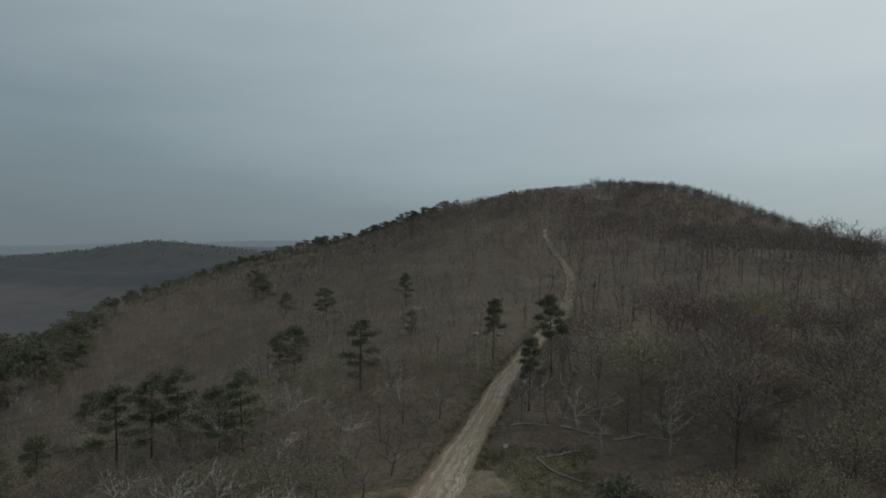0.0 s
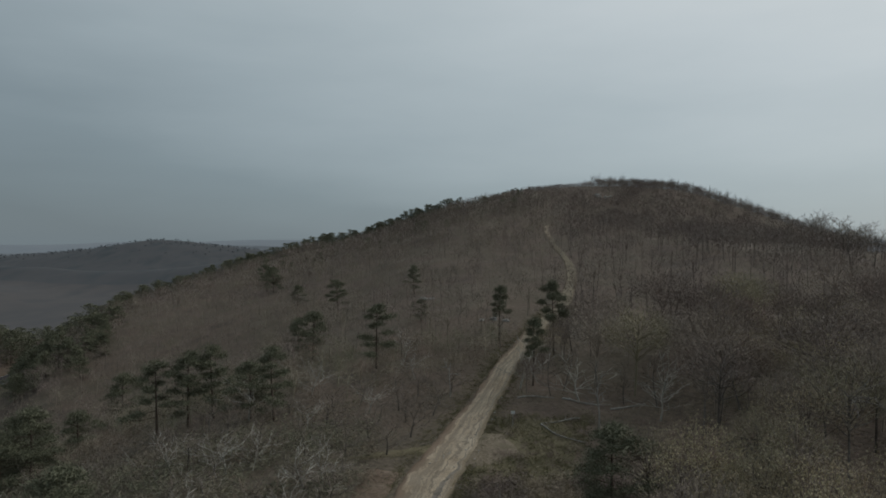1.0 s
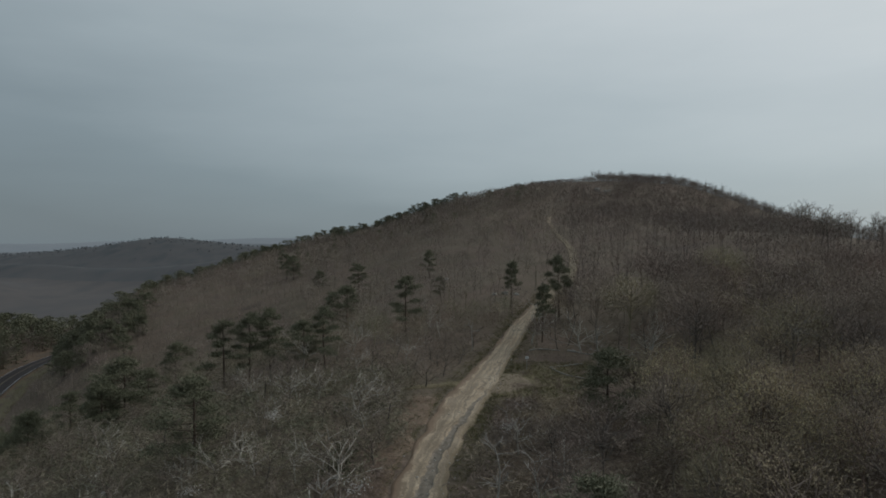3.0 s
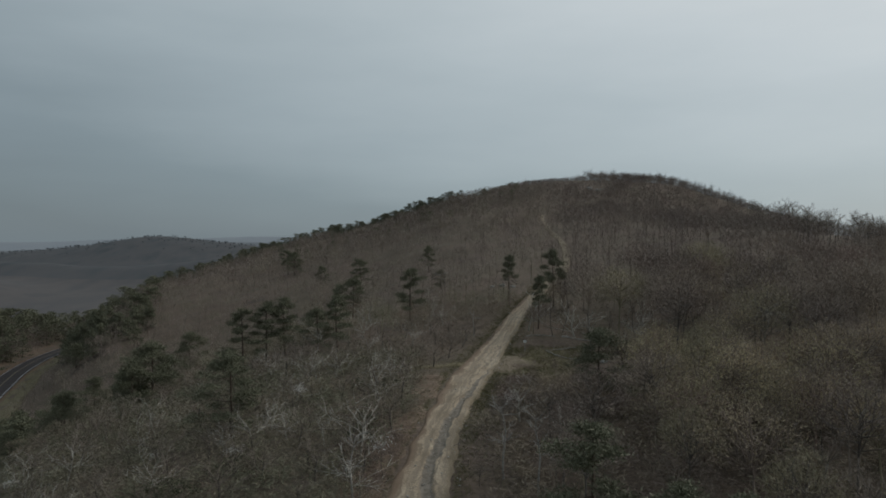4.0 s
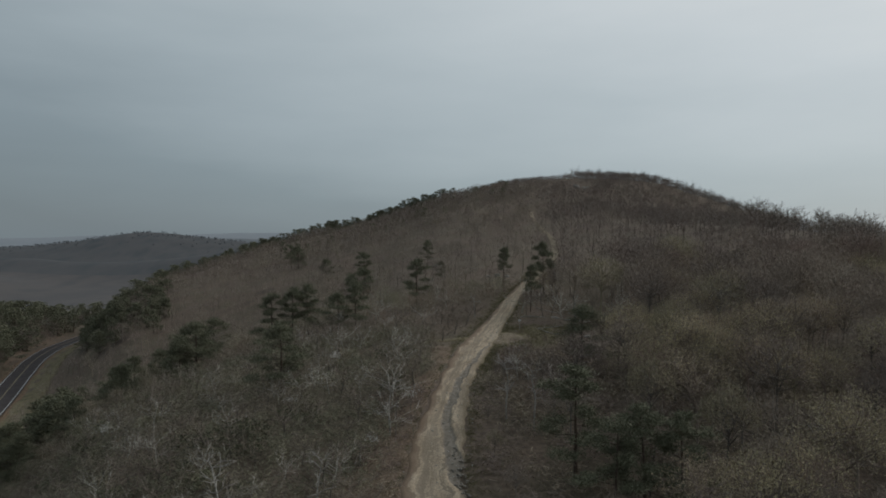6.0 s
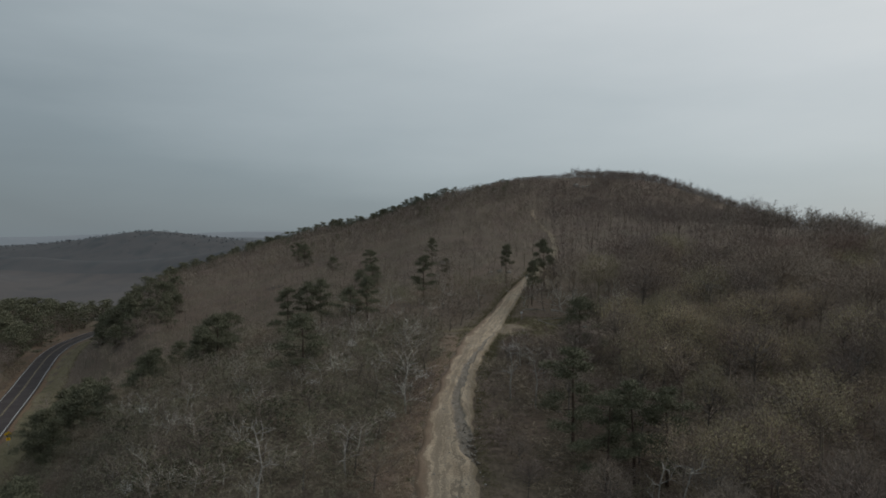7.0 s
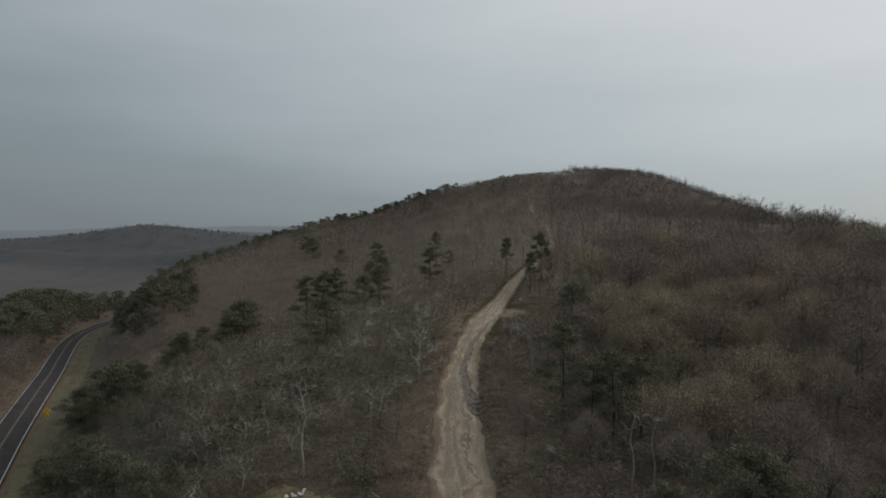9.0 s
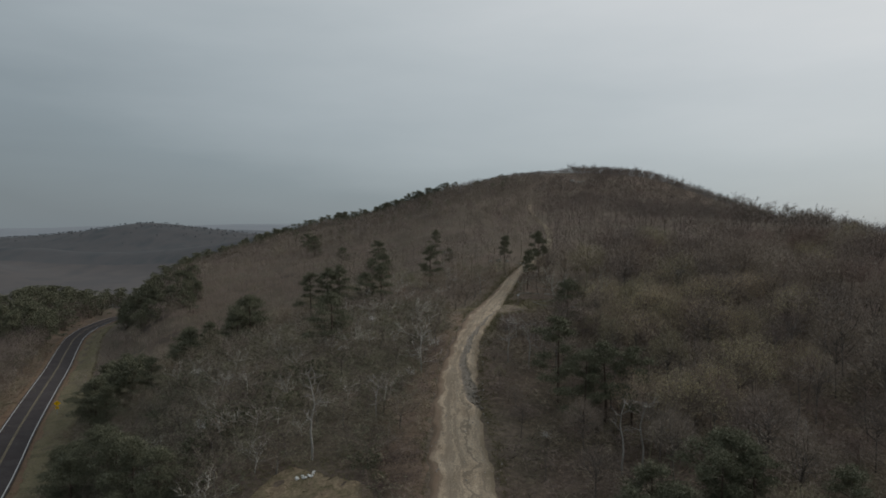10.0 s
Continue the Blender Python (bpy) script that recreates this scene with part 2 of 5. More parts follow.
def ease(x, a, b):
    t = np.clip((x - a) / (b - a), 0, 1)
    return t * t * (3 - 2 * t)


# ---- the lie of the land ----
track_x = glide([(-400, -14), (-120, -11), (-5, -9.9), (12, -9.9), (30, -8.4), (43, -6.4), (56, -3.4), (66, -0.7), (78, 2.4), (92, 6.2), (108, 11.2), (125, 17.8),
                 (140, 24), (163, 30), (188, 35), (215, 37.6), (240, 38.9), (271, 41.4), (288, 42.5), (330, 60), (385, 90), (430, 122), (520, 125), (900, 125)])
track_z = glide([(-600, -105), (-120, -58), (0, -34.6), (30, -28.4), (57, -24.8), (80, -23.2), (130, -16.5), (200, -7.5), (272, 1.3), (330, 14), (385, 26), (430, 34), (470, 37), (520, 33), (640, -5), (900, -100), (2000, -100)])
track_half = glide([(-40, 4.8), (0, 4.3), (20, 3.5), (31, 3.2), (43, 2.8), (57, 3.2), (68, 2.9), (80, 2.3), (100, 2.0), (130, 1.75), (180, 1.5), (240, 1.3), (320, 1.2)])
gully_u = glide([(8, 1.0), (14, 0.90), (16.5, 0.74), (19, 0.63), (22, 0.50), (25, 0.34), (29, 0.14), (33, 0.11), (37, 0.22), (44, 0.24), (51, 0.39), (60, 0.55), (64, 0.62)])
gully_half = glide([(8, 0.02), (12, 0.06), (14, 0.14), (16.5, 0.26), (19, 0.34), (22, 0.28), (25, 0.23), (29, 0.20), (33, 0.19), (37, 0.23), (42, 0.22), (51, 0.14), (58, 0.08), (64, 0.02)])
road_x = glide([(-400, -60), (-150, -55), (-60, -58), (0, -76), (47, -93.5), (86, -110), (123, -125), (160, -139.8), (195, -154.6), (234, -170), (267, -179), (310, -184), (360, -180), (430, -160), (500, -130)])
road_z = glide([(-400, -58), (0, -55), (100, -55.4), (200, -56), (310, -57.5), (500, -62)])
drop_left = glide([(0, 0), (4, 0), (25, 1.8), (43, 5.5), (55, 9.5), (68, 15), (85, 20.5), (112, 29.5), (150, 38), (178, 46), (215, 66), (300, 105), (450, 130), (6000, 140)])
drop_scale = glide([(-400, 1), (120, 1), (200, 0.75), (258, 0.68), (330, 0.84), (460, 1.02), (900, 1.02)])
shoulder = glide([(-400, 0), (272, 0), (350, 18), (430, 40), (900, 40)])
fall_right = glide([(0, 0), (30, -2.5), (66, -13), (103, -25), (200, -60), (400, -110), (6000, -140)])
rise_right = glide([(0, 0), (6, 0), (40, 1.6), (85, 3.8), (105, 2.8), (140, -4), (200, -20), (400, -80), (6000, -120)])


def land(x, y):
    """Height of the ground at x, y."""
    x, y = np.asarray(x, float), np.asarray(y, float)
    d, z = x - track_x(y), track_z(y)
    far = np.abs(d)
    left = drop_left(np.maximum(-d - shoulder(y), 0)) * drop_scale(y)
    z = z + np.where(d < 0, -left, rise_right(far) + (fall_right(far) - rise_right(far)) * ease(y, 190, 400))
    z = z + ease(far, 5, 30) * (1.0 * waves(x, y, 60, 3) + 0.35 * waves(x, y, 14, 4)) + ease(far, 3, 8) * 0.12 * waves(x, y, 4, 5)
    r = (x - road_x(y)) * 0.92
    along = ease(y, -300, -250) * (1 - ease(y, 440, 520))
    bank = road_z(y) + 1.5 * ease(-r, 7, 16) - 0.5 * np.exp(-(((np.abs(r) - 6.5) / 2.0) ** 2))
    k = (1 - ease(np.abs(r), 6, 38)) * along
    z = z * (1 - k) + bank * k
    knoll = -50.0 - 12.0 * (((x + 210) / 50) ** 2 + ((y - 285) / 80) ** 2)
    z = z + np.maximum(knoll - z, 0) * ease(-r, 9, 34)
    return np.maximum(z, -110 + 3 * waves(x, y, 300, 8)) - 0.35 * (1 - ease(far, 1.0, track_half(y))) * ease(y, -160, -140) * (1 - ease(y, 300, 320)) - 0.3 * (1 - ease(np.abs(r), 3.8, 5.2)) * along


def lines(stops):
    """Grid lines from (from, to, step) stretches."""
    out = [np.arange(a, b, s) for a, b, s in stops]
    return np.concatenate(out + [[stops[-1][1]]])


def build_ground():
    xs = lines([(-4800, -1000, 250), (-1000, -260, 40), (-260, -130, 6), (-130, -60, 3), (-60, 60, 1.5), (60, 140, 4), (140, 300, 10), (300, 1000, 50), (1000, 4800, 250)])
    ys = lines([(-2000, -400, 200), (-400, -60, 20), (-60, 140, 1.5), (140, 330, 3), (330, 520, 6), (520, 1000, 30), (1000, 4800, 200)])
    gx, gy = np.meshgrid(xs, ys)
    v = np.stack([gx, gy, land(gx, gy)], -1).reshape(-1, 3)
    ob = new("ground", mesh_of("ground", v, grid_faces(len(ys), len(xs)), M_GROUND, smooth=True))
    tagged(ob, "brown leaf-strewn hillside falling away to a valley", "ground", kind="structure")


build_ground()


def strip(centre, half, y0, y1, step, across, lift, rough, shape=None):
    """A band over the land along centre(y): its vertices, faces and across/along pairs."""
    ys = np.arange(y0, y1 + step, step)
    us = np.linspace(-1, 1, across)
    slope = np.gradient(centre(ys), ys)
    norm = np.stack([1 / np.hypot(1, slope), -slope / np.hypot(1, slope)], -1)
    h = half(ys)
    wob = 1 + rough * (0.6 * waves(ys, ys * 0, 9, 21) + 0.4 * waves(ys, ys * 0, 2.5, 22))
    wob2 = 1 + rough * (0.6 * waves(ys, ys * 0 + 50, 8, 23) + 0.4 * waves(ys, ys * 0 + 9, 2.2, 24))
    reach = np.where(us[None] < 0, us[None] * (h * wob)[:, None], us[None] * (h * wob2)[:, None])
    x = centre(ys)[:, None] + reach * norm[:, :1]
    y = ys[:, None] + reach * norm[:, 1:]
    z = lift(ys)[:, None] + (shape(us[None], ys[:, None]) if shape else 0) + 0 * x
    uv = np.stack([us[None] + 0 * x, ys[:, None] + 0 * x], -1).reshape(-1, 2)
    return np.stack([x, y, z], -1).reshape(-1, 3), grid_faces(len(ys), len(us)), uv


def track_material():
    m = material("packed_dirt", [(0.265, 0.206, 0.143), (0.35, 0.280, 0.203), (0.42, 0.348, 0.260)], 0.25, 0.95, 0.5, 6.0)
    t = m.node_tree
    b = t.nodes["Principled BSDF"]
    uv = t.nodes.new("ShaderNodeUVMap")
    uv.uv_map = "across_along"
    sep = t.nodes.new("ShaderNodeSeparateXYZ")
    t.links.new(uv.outputs[0], sep.inputs[0])
    draw = t.nodes.new("ShaderNodeMapping")
    draw.inputs["Scale"].default_value = (1.1, 0.16, 1.0)
    t.links.new(uv.outputs[0], draw.inputs[0])
    n = t.nodes.new("ShaderNodeTexNoise")
    n.inputs["Scale"].default_value, n.inputs["Detail"].default_value, n.inputs["Roughness"].default_value = 1.0, 6.0, 0.62
    t.links.new(draw.outputs[0], n.inputs["Vector"])

    def band(at, wide, amount, crisp=0.5):
        """1 near a wheel's line at u = at, wandering by the noise."""
        a = t.nodes.new("ShaderNodeMath")
        a.operation = "MULTIPLY_ADD"
        a.inputs[1].default_value, a.inputs[2].default_value = amount, -at - amount * 0.5
        t.links.new(n.outputs[0], a.inputs[0])
        s = t.nodes.new("ShaderNodeMath")
        s.operation = "ADD"
        t.links.new(a.outputs[0], s.inputs[0])
        t.links.new(sep.outputs[0], s.inputs[1])
        ab = t.nodes.new("ShaderNodeMath")
        ab.operation = "ABSOLUTE"
        t.links.new(s.outputs[0], ab.inputs[0])
        r = t.nodes.new("ShaderNodeMapRange")
        r.interpolation_type = "SMOOTHSTEP"
        r.inputs["From Min"].default_value, r.inputs["From Max"].default_value = wide * crisp, wide
        r.inputs["To Min"].default_value, r.inputs["To Max"].default_value = 1.0, 0.0
        t.links.new(ab.outputs[0], r.inputs[0])
        return r.outputs[0]

    base = b.inputs["Base Color"].links[0].from_socket
    long = t.nodes.new("ShaderNodeMapping")
    long.inputs["Scale"].default_value = (3.2, 0.07, 1.0)
    t.links.new(uv.outputs[0], long.inputs[0])
    streak = t.nodes.new("ShaderNodeTexNoise")
    streak.inputs["Scale"].default_value, streak.inputs["Detail"].default_value, streak.inputs["Roughness"].default_value = 1.3, 6.0, 0.7
    t.links.new(long.outputs[0], streak.inputs["Vector"])
    swing = t.nodes.new("ShaderNodeMapRange")
    swing.inputs["From Min"].default_value, swing.inputs["From Max"].default_value = 0.3, 0.7
    swing.inputs["To Min"].default_value, swing.inputs["To Max"].default_value = 0.6, 1.26
    t.links.new(streak.outputs[0], swing.inputs[0])
    worn = t.nodes.new("ShaderNodeVectorMath")
    worn.operation = "SCALE"
    t.links.new(base, worn.inputs[0])
    t.links.new(swing.outputs[0], worn.inputs["Scale"])
    base = worn.outputs[0]
    for at, wide, amount, colour, strength in ((-0.32, 0.14, 1.2, (0.20, 0.162, 0.122), 0.55), (0.02, 0.07, 1.3, (0.19, 0.155, 0.118), 0.45), (0.62, 0.06, 1.2, (0.20, 0.165, 0.125), 0.5), (-0.62, 0.06, 1.6, (0.16, 0.13, 0.095), 0.65), (0.3, 0.07, 1.9, (0.155, 0.128, 0.098), 0.7), (-0.1, 0.06, 2.2, (0.17, 0.14, 0.105), 0.55), (-0.85, 0.10, 1.5, (0.175, 0.150, 0.092), 0.7), (-1.0, 0.55, 0.9, (0.165, 0.115, 0.082), 0.85), (1.0, 0.4, 0.9, (0.16, 0.13, 0.09), 0.8)):
        mix = t.nodes.new("ShaderNodeMix")
        mix.data_type = "RGBA"
        k = t.nodes.new("ShaderNodeMath")
        k.operation = "MULTIPLY"
        k.inputs[1].default_value = strength
        t.links.new(band(at, wide, amount), k.inputs[0])
        t.links.new(k.outputs[0], mix.inputs[0])
        t.links.new(base, mix.inputs[6])
        mix.inputs[7].default_value = (*colour, 1)
        base = mix.outputs[2]
    # grass takes over higher up the ridge
    grown = t.nodes.new("ShaderNodeMapRange")
    grown.interpolation_type = "SMOOTHSTEP"
    grown.inputs["From Min"].default_value, grown.inputs["From Max"].default_value = 100.0, 150.0
    t.links.new(sep.outputs[1], grown.inputs[0])
    bare = t.nodes.new("ShaderNodeMapRange")
    bare.inputs["From Min"].default_value, bare.inputs["From Max"].default_value = 255.0, 268.0
    bare.inputs["To Min"].default_value, bare.inputs["To Max"].default_value = 0.72, 0.0
    t.links.new(sep.outputs[1], bare.inputs[0])
    both = t.nodes.new("ShaderNodeMath")
    both.operation = "MULTIPLY"
    t.links.new(grown.outputs[0], both.inputs[0])
    t.links.new(bare.outputs[0], both.inputs[1])
    mix = t.nodes.new("ShaderNodeMix")
    mix.data_type = "RGBA"
    mix.inputs[7].default_value = (0.165, 0.138, 0.092, 1)
    t.links.new(both.outputs[0], mix.inputs[0])
    t.links.new(base, mix.inputs[6])
    base = mix.outputs[2]
    # the washed-out gully: grey broken stone in its bed, damp at the ragged rim
    guv = t.nodes.new("ShaderNodeUVMap")
    guv.uv_map = "gully"
    gsep = t.nodes.new("ShaderNodeSeparateXYZ")
    t.links.new(guv.outputs[0], gsep.inputs[0])
    co = t.nodes.new("ShaderNodeTexCoord")
    rag = t.nodes.new("ShaderNodeTexNoise")
    rag.inputs["Scale"].default_value, rag.inputs["Detail"].default_value = 1.6, 5.0
    t.links.new(co.outputs["Object"], rag.inputs["Vector"])
    stone = t.nodes.new("ShaderNodeTexVoronoi")
    stone.inputs["Scale"].default_value = 2.6
    t.links.new(co.outputs["Object"], stone.inputs["Vector"])
    bed = t.nodes.new("ShaderNodeValToRGB")
    bed.color_ramp.elements[0].color, bed.color_ramp.elements[1].color = (0.110, 0.095, 0.078, 1), (0.245, 0.214, 0.178, 1)
    t.links.new(stone.outputs["Color"], bed.inputs[0])
    off = t.nodes.new("ShaderNodeMath")
    off.operation = "ABSOLUTE"
    t.links.new(gsep.outputs[0], off.inputs[0])
    edge = t.nodes.new("ShaderNodeMath")
    edge.operation = "MULTIPLY_ADD"
    edge.inputs[1].default_value = 0.9
    t.links.new(rag.outputs[0], edge.inputs[0])
    t.links.new(off.outputs[0], edge.inputs[2])
    inside = t.nodes.new("ShaderNodeMapRange")
    inside.interpolation_type = "SMOOTHSTEP"
    inside.inputs["From Min"].default_value, inside.inputs["From Max"].default_value = 1.25, 1.45
    inside.inputs["To Min"].default_value, inside.inputs["To Max"].default_value = 0.9, 0.0
    t.links.new(edge.outputs[0], inside.inputs[0])
    mix = t.nodes.new("ShaderNodeMix")
    mix.data_type = "RGBA"
    t.links.new(inside.outputs[0], mix.inputs[0])
    t.links.new(base, mix.inputs[6])
    t.links.new(bed.outputs[0], mix.inputs[7])
    base = mix.outputs[2]
    t.links.new(base, b.inputs["Base Color"])
    return m


M_TRACK = track_material()


def build_track():
    def shape(u, y):
        worn = (u - gully_u(y) - 0.05 * waves(y, u * 0, 2.2, 31) - 0.03 * waves(y, u * 0, 0.8, 34)) / gully_half(y)
        ruts = 0.24 * (1 - ease(np.abs(worn), 0.72, 1.05)) * (0.75 + 0.35 * waves(u * 6, y, 1.4, 32)) * ease(y, 10, 17) * (1 - ease(y, 48, 62)) + 0.06 * np.exp(-(((u + 0.35) / 0.15) ** 2))
        return 0.10 - ruts + 0.03 * waves(u * 3, y, 1.6, 33) - 0.42 * ease(np.abs(u), 0.72, 1.0)
    v, f, uv = strip(track_x, track_half, -140, 296, 0.5, 45, lambda y: track_z(y), 0.26, shape)
    me = mesh_of("dirt_track", v, f, M_TRACK, uv, smooth=True)
    u, y = uv[:, 0], uv[:, 1]
    worn = (u - gully_u(y) - 0.05 * waves(y, u * 0, 2.2, 31) - 0.03 * waves(y, u * 0, 0.8, 34)) / gully_half(y)
    layer = me.uv_layers.new(name="gully")
    layer.data.foreach_set("uv", np.stack([worn, y], -1).astype(np.float32)[f.ravel()].ravel())
    ob = new("dirt_track", me)
    tagged(ob, "pale rutted dirt track climbing the ridge", "dirt road", kind="structure")


build_track()


def build_road():
    flat = lambda k: (lambda y: 0 * y + k)
    lift = lambda h: (lambda y: road_z(y) + h)
    v, f, uv = strip(road_x, flat(4.05), -200, 400, 2.0, 5, lift(0.0), 0.0, lambda u, y: -0.06 * u * u)
    road = tagged(new("road", mesh_of("road", v, f, M_ASPHALT, uv, smooth=True)), "dark grey two-lane asphalt road with painted lines", "road", kind="structure")
    for name, off, half, mat, label in (("edge_line", -3.6, 0.075, M_WHITE, "worn white edge line"), ("edge_line", 3.6, 0.075, M_WHITE, "worn white edge line"), ("centre_line", -0.14, 0.06, M_YELLOW, "faded yellow centre line"), ("centre_line", 0.14, 0.06, M_YELLOW, "faded yellow centre line")):
        c = lambda y, o=off: road_x(y) + o * np.hypot(1, np.gradient(road_x(y), y))
        v, f, uv = strip(c, flat(half), -200, 400, 2.0, 2, lift(0.02 - 0.06 * (off / 4.05) ** 2), 0.0)
        ob = new(name, mesh_of(name, v, f, mat, uv))
        ob.parent = road
        tagged(ob, label)
    for side in (-1, 1):
        c = lambda y, s=side: road_x(y) + s * 5.0 * np.hypot(1, np.gradient(road_x(y), y))
        v, f, uv = strip(c, flat(1.1), -200, 400, 2.0, 6, lift(-0.03), 0.12, lambda u, y: -0.08 - 0.25 * ease(np.abs(u), 0.6, 1.0))
        ob = new("shoulder", mesh_of("shoulder", v, f, M_SHOULDER, uv, smooth=True))
        ob.parent = road
        tagged(ob, "reddish gravel shoulder")


build_road()


def drape(name, label, category, mat, centre, half, y0, y1, step=0.8, across=9, rough=0.3, over=0.08):
    """A band of another surface lying on the land, with a ragged edge that sinks in."""
    v, f, uv = strip(centre, half, y0, y1, step, across, lambda y: 0 * y, rough)
    end = np.minimum(ease(uv[:, 1], y0, y0 + 2.5), 1 - ease(uv[:, 1], y1 - 2.5, y1))
    v[:, 2] = land(v[:, 0], v[:, 1]) + over - (over + 0.22) * ease(np.abs(uv[:, 0]), 0.7, 1.0) - (over + 0.22) * (1 - end)
    return tagged(new(name, mesh_of(name, v, f, mat, uv, smooth=True)), label, category, kind="structure")


drape("earth_bank", "reddish bare bank beside the dirt track", "bank", M_REDBANK, lambda y: track_x(y) - track_half(y) - 1.7 - 1.3 * np.exp(-((y - 10) / 15) ** 2), lambda y: 2.2 + 2.0 * np.exp(-((y - 10) / 15) ** 2), -30, 62, rough=0.6)
drape("turnout", "worn dirt turnout at the edge of the track", "turnout", M_DIRT, lambda y: track_x(y) + 3.4, lambda y: 0.8 + 4.6 * np.clip(1 - np.abs(y - 66.5) / 6.0, 0, 1), 60, 73, 0.4, 13, 0.3, 0.1)
drape("grassy_clearing", "dry yellow-green grass round the turnout", "grass", M_DRYGRASS, lambda y: track_x(y) + 9.0, lambda y: 6.5 * np.sqrt(np.clip(1 - ((y - 62) / 17) ** 2, 0.02, 1)), 45, 79, 0.8, 11, 0.25, 0.05)
drape("bare_clearing", "bare tawny earth with dry grass below the track", "clearing", M_EARTH, lambda y: -27.5 + 1.5 * np.sin(y * 0.7), lambda y: 8.5 * np.sqrt(np.clip(1 - ((y + 8) / 11) ** 2, 0.02, 1)), -19, 3, 0.5, 15, 0.55, 0.02)
drape("verge", "dry grass verge between the road and the pines", "verge", M_DRYGRASS, lambda y: road_x(y) + 9.0, lambda y: 3.8 + 0.0 * y, -100, 300, 2.0, 11, 0.2, 0.4)
drape("road_bank", "reddish cut bank on the far side of the road", "bank", M_REDBANK, lambda y: road_x(y) - 8.6, lambda y: 2.8 + 0.0 * y, -100, 300, 2.0, 9, 0.3, 0.35)


def build_spur():
    """A faint grassed wheel track that leaves the dirt track."""
    t = np.linspace(0, 1, 40)
    cx, cy = -2.5 - 15 * t, 66.5 - 5.5 * t + 1.5 * t * t
    us = np.linspace(-1, 1, 7)
    nx, ny = np.gradient(cy, t), -np.gradient(cx, t)
    ln_ = np.hypot(nx, ny)
    h = 1.1 * (1.2 - 0.6 * t) * (1 + 0.2 * waves(t * 20, t, 3, 51))
    x = cx[:, None] + us * (h * nx / ln_)[:, None]
    y = cy[:, None] + us * (h * ny / ln_)[:, None]
    z = land(x, y) + 0.1 - 0.3 * ease(np.abs(us), 0.6, 1.0)[None] - 0.3 * ease(t, 0.9, 1.0)[:, None]
    uv = np.stack([us[None] + 0 * x, 10 * t[:, None] + 0 * x], -1).reshape(-1, 2)
    tagged(new("grassed_spur", mesh_of("grassed_spur", np.stack([x, y, z], -1).reshape(-1, 3), grid_faces(len(t), len(us)), M_DRYGRASS, uv, smooth=True)), "faint grassed wheel track leaving the dirt track", "path", kind="structure")


build_spur()


# ---- far hills ----
def build_hills():
    def hill(name, label, mat, x0, x1, y0, y1, nx, ny, height):
        gx, gy = np.meshgrid(np.linspace(x0, x1, nx), np.linspace(y0, y1, ny))
        v = np.stack([gx, gy, height(gx, gy)], -1).reshape(-1, 3)
        tagged(new(name, mesh_of(name, v, grid_faces(ny, nx), mat, smooth=True)), label, "hill", kind="structure")

    crest = glide([(-3400, -80), (-1900, -56), (-1400, -48), (-1231, -41), (-1100, -33), (-985, -20), (-900, -7), (-835, 2), (-800, 4), (-740, 2), (-682, -6), (-620, -12), (-546, -21), (-450, -31), (-200, -60), (700, -90)])
    fold = glide([(-3400, -80), (-1500, -66), (-1200, -56), (-1000, -49), (-820, -51), (-690, -60), (-571, -56), (-420, -38), (-301, -13), (-230, -6), (-80, -24), (100, -60), (700, -90)])

    def near(x, y):
        z = -102 + 8 * ease(y, 600, 1300)
        z = np.maximum(z + (crest(x) + 94) * np.exp(-(((y - 1900) / 330) ** 2)), z + (fold(x) + 94) * np.exp(-(((y - 1350) / 130) ** 2)))
        z = z + 40 * np.exp(-(((x + 790) / 110) ** 2) - (((y - 1010) / 150) ** 2))
        return z + 1.2 * waves(x, y, 300, 41) + ease(y, 1200, 1300) * 1.2 * waves(x, y, 50, 42)

    def far(x, y):
        return -110 + (98 + 20 * ease(x, -2600, -600)) * np.exp(-(((y - 4100) / 500) ** 2)) + 7 * waves(x, y * 0, 900, 44) + 2 * waves(x, y, 200, 45)
    # no haze in the air: each backdrop carries it as emission in its material
    hill("backdrop_valley", "brown woods on the valley floor with haze painted as a glow", M_VALLEY, -3200, 600, 620, 1230, 200, 40, near)
    hill("backdrop_hills", "dark wooded hills across the valley with haze painted as a glow", M_FAR, -3200, 600, 1230, 2700, 240, 110, near)
    hill("backdrop_middle_ridge", "grey-blue wooded ridge with haze painted as a glow", M_FAR3, -3600, 1500, 2750, 3300, 140, 24, lambda x, y: -105 + (62 + 24 * ease(x, -2200, -900) + 10 * waves(x, y * 0, 700, 46)) * np.exp(-(((y - 3020) / 160) ** 2)) + 2 * waves(x, y, 120, 47))
    hill("backdrop_ridge", "blue-grey ridge with haze painted as a strong glow", M_FAR2, -4400, 4000, 3300, 4600, 120, 30, far)
    return near


far_land = build_hills()


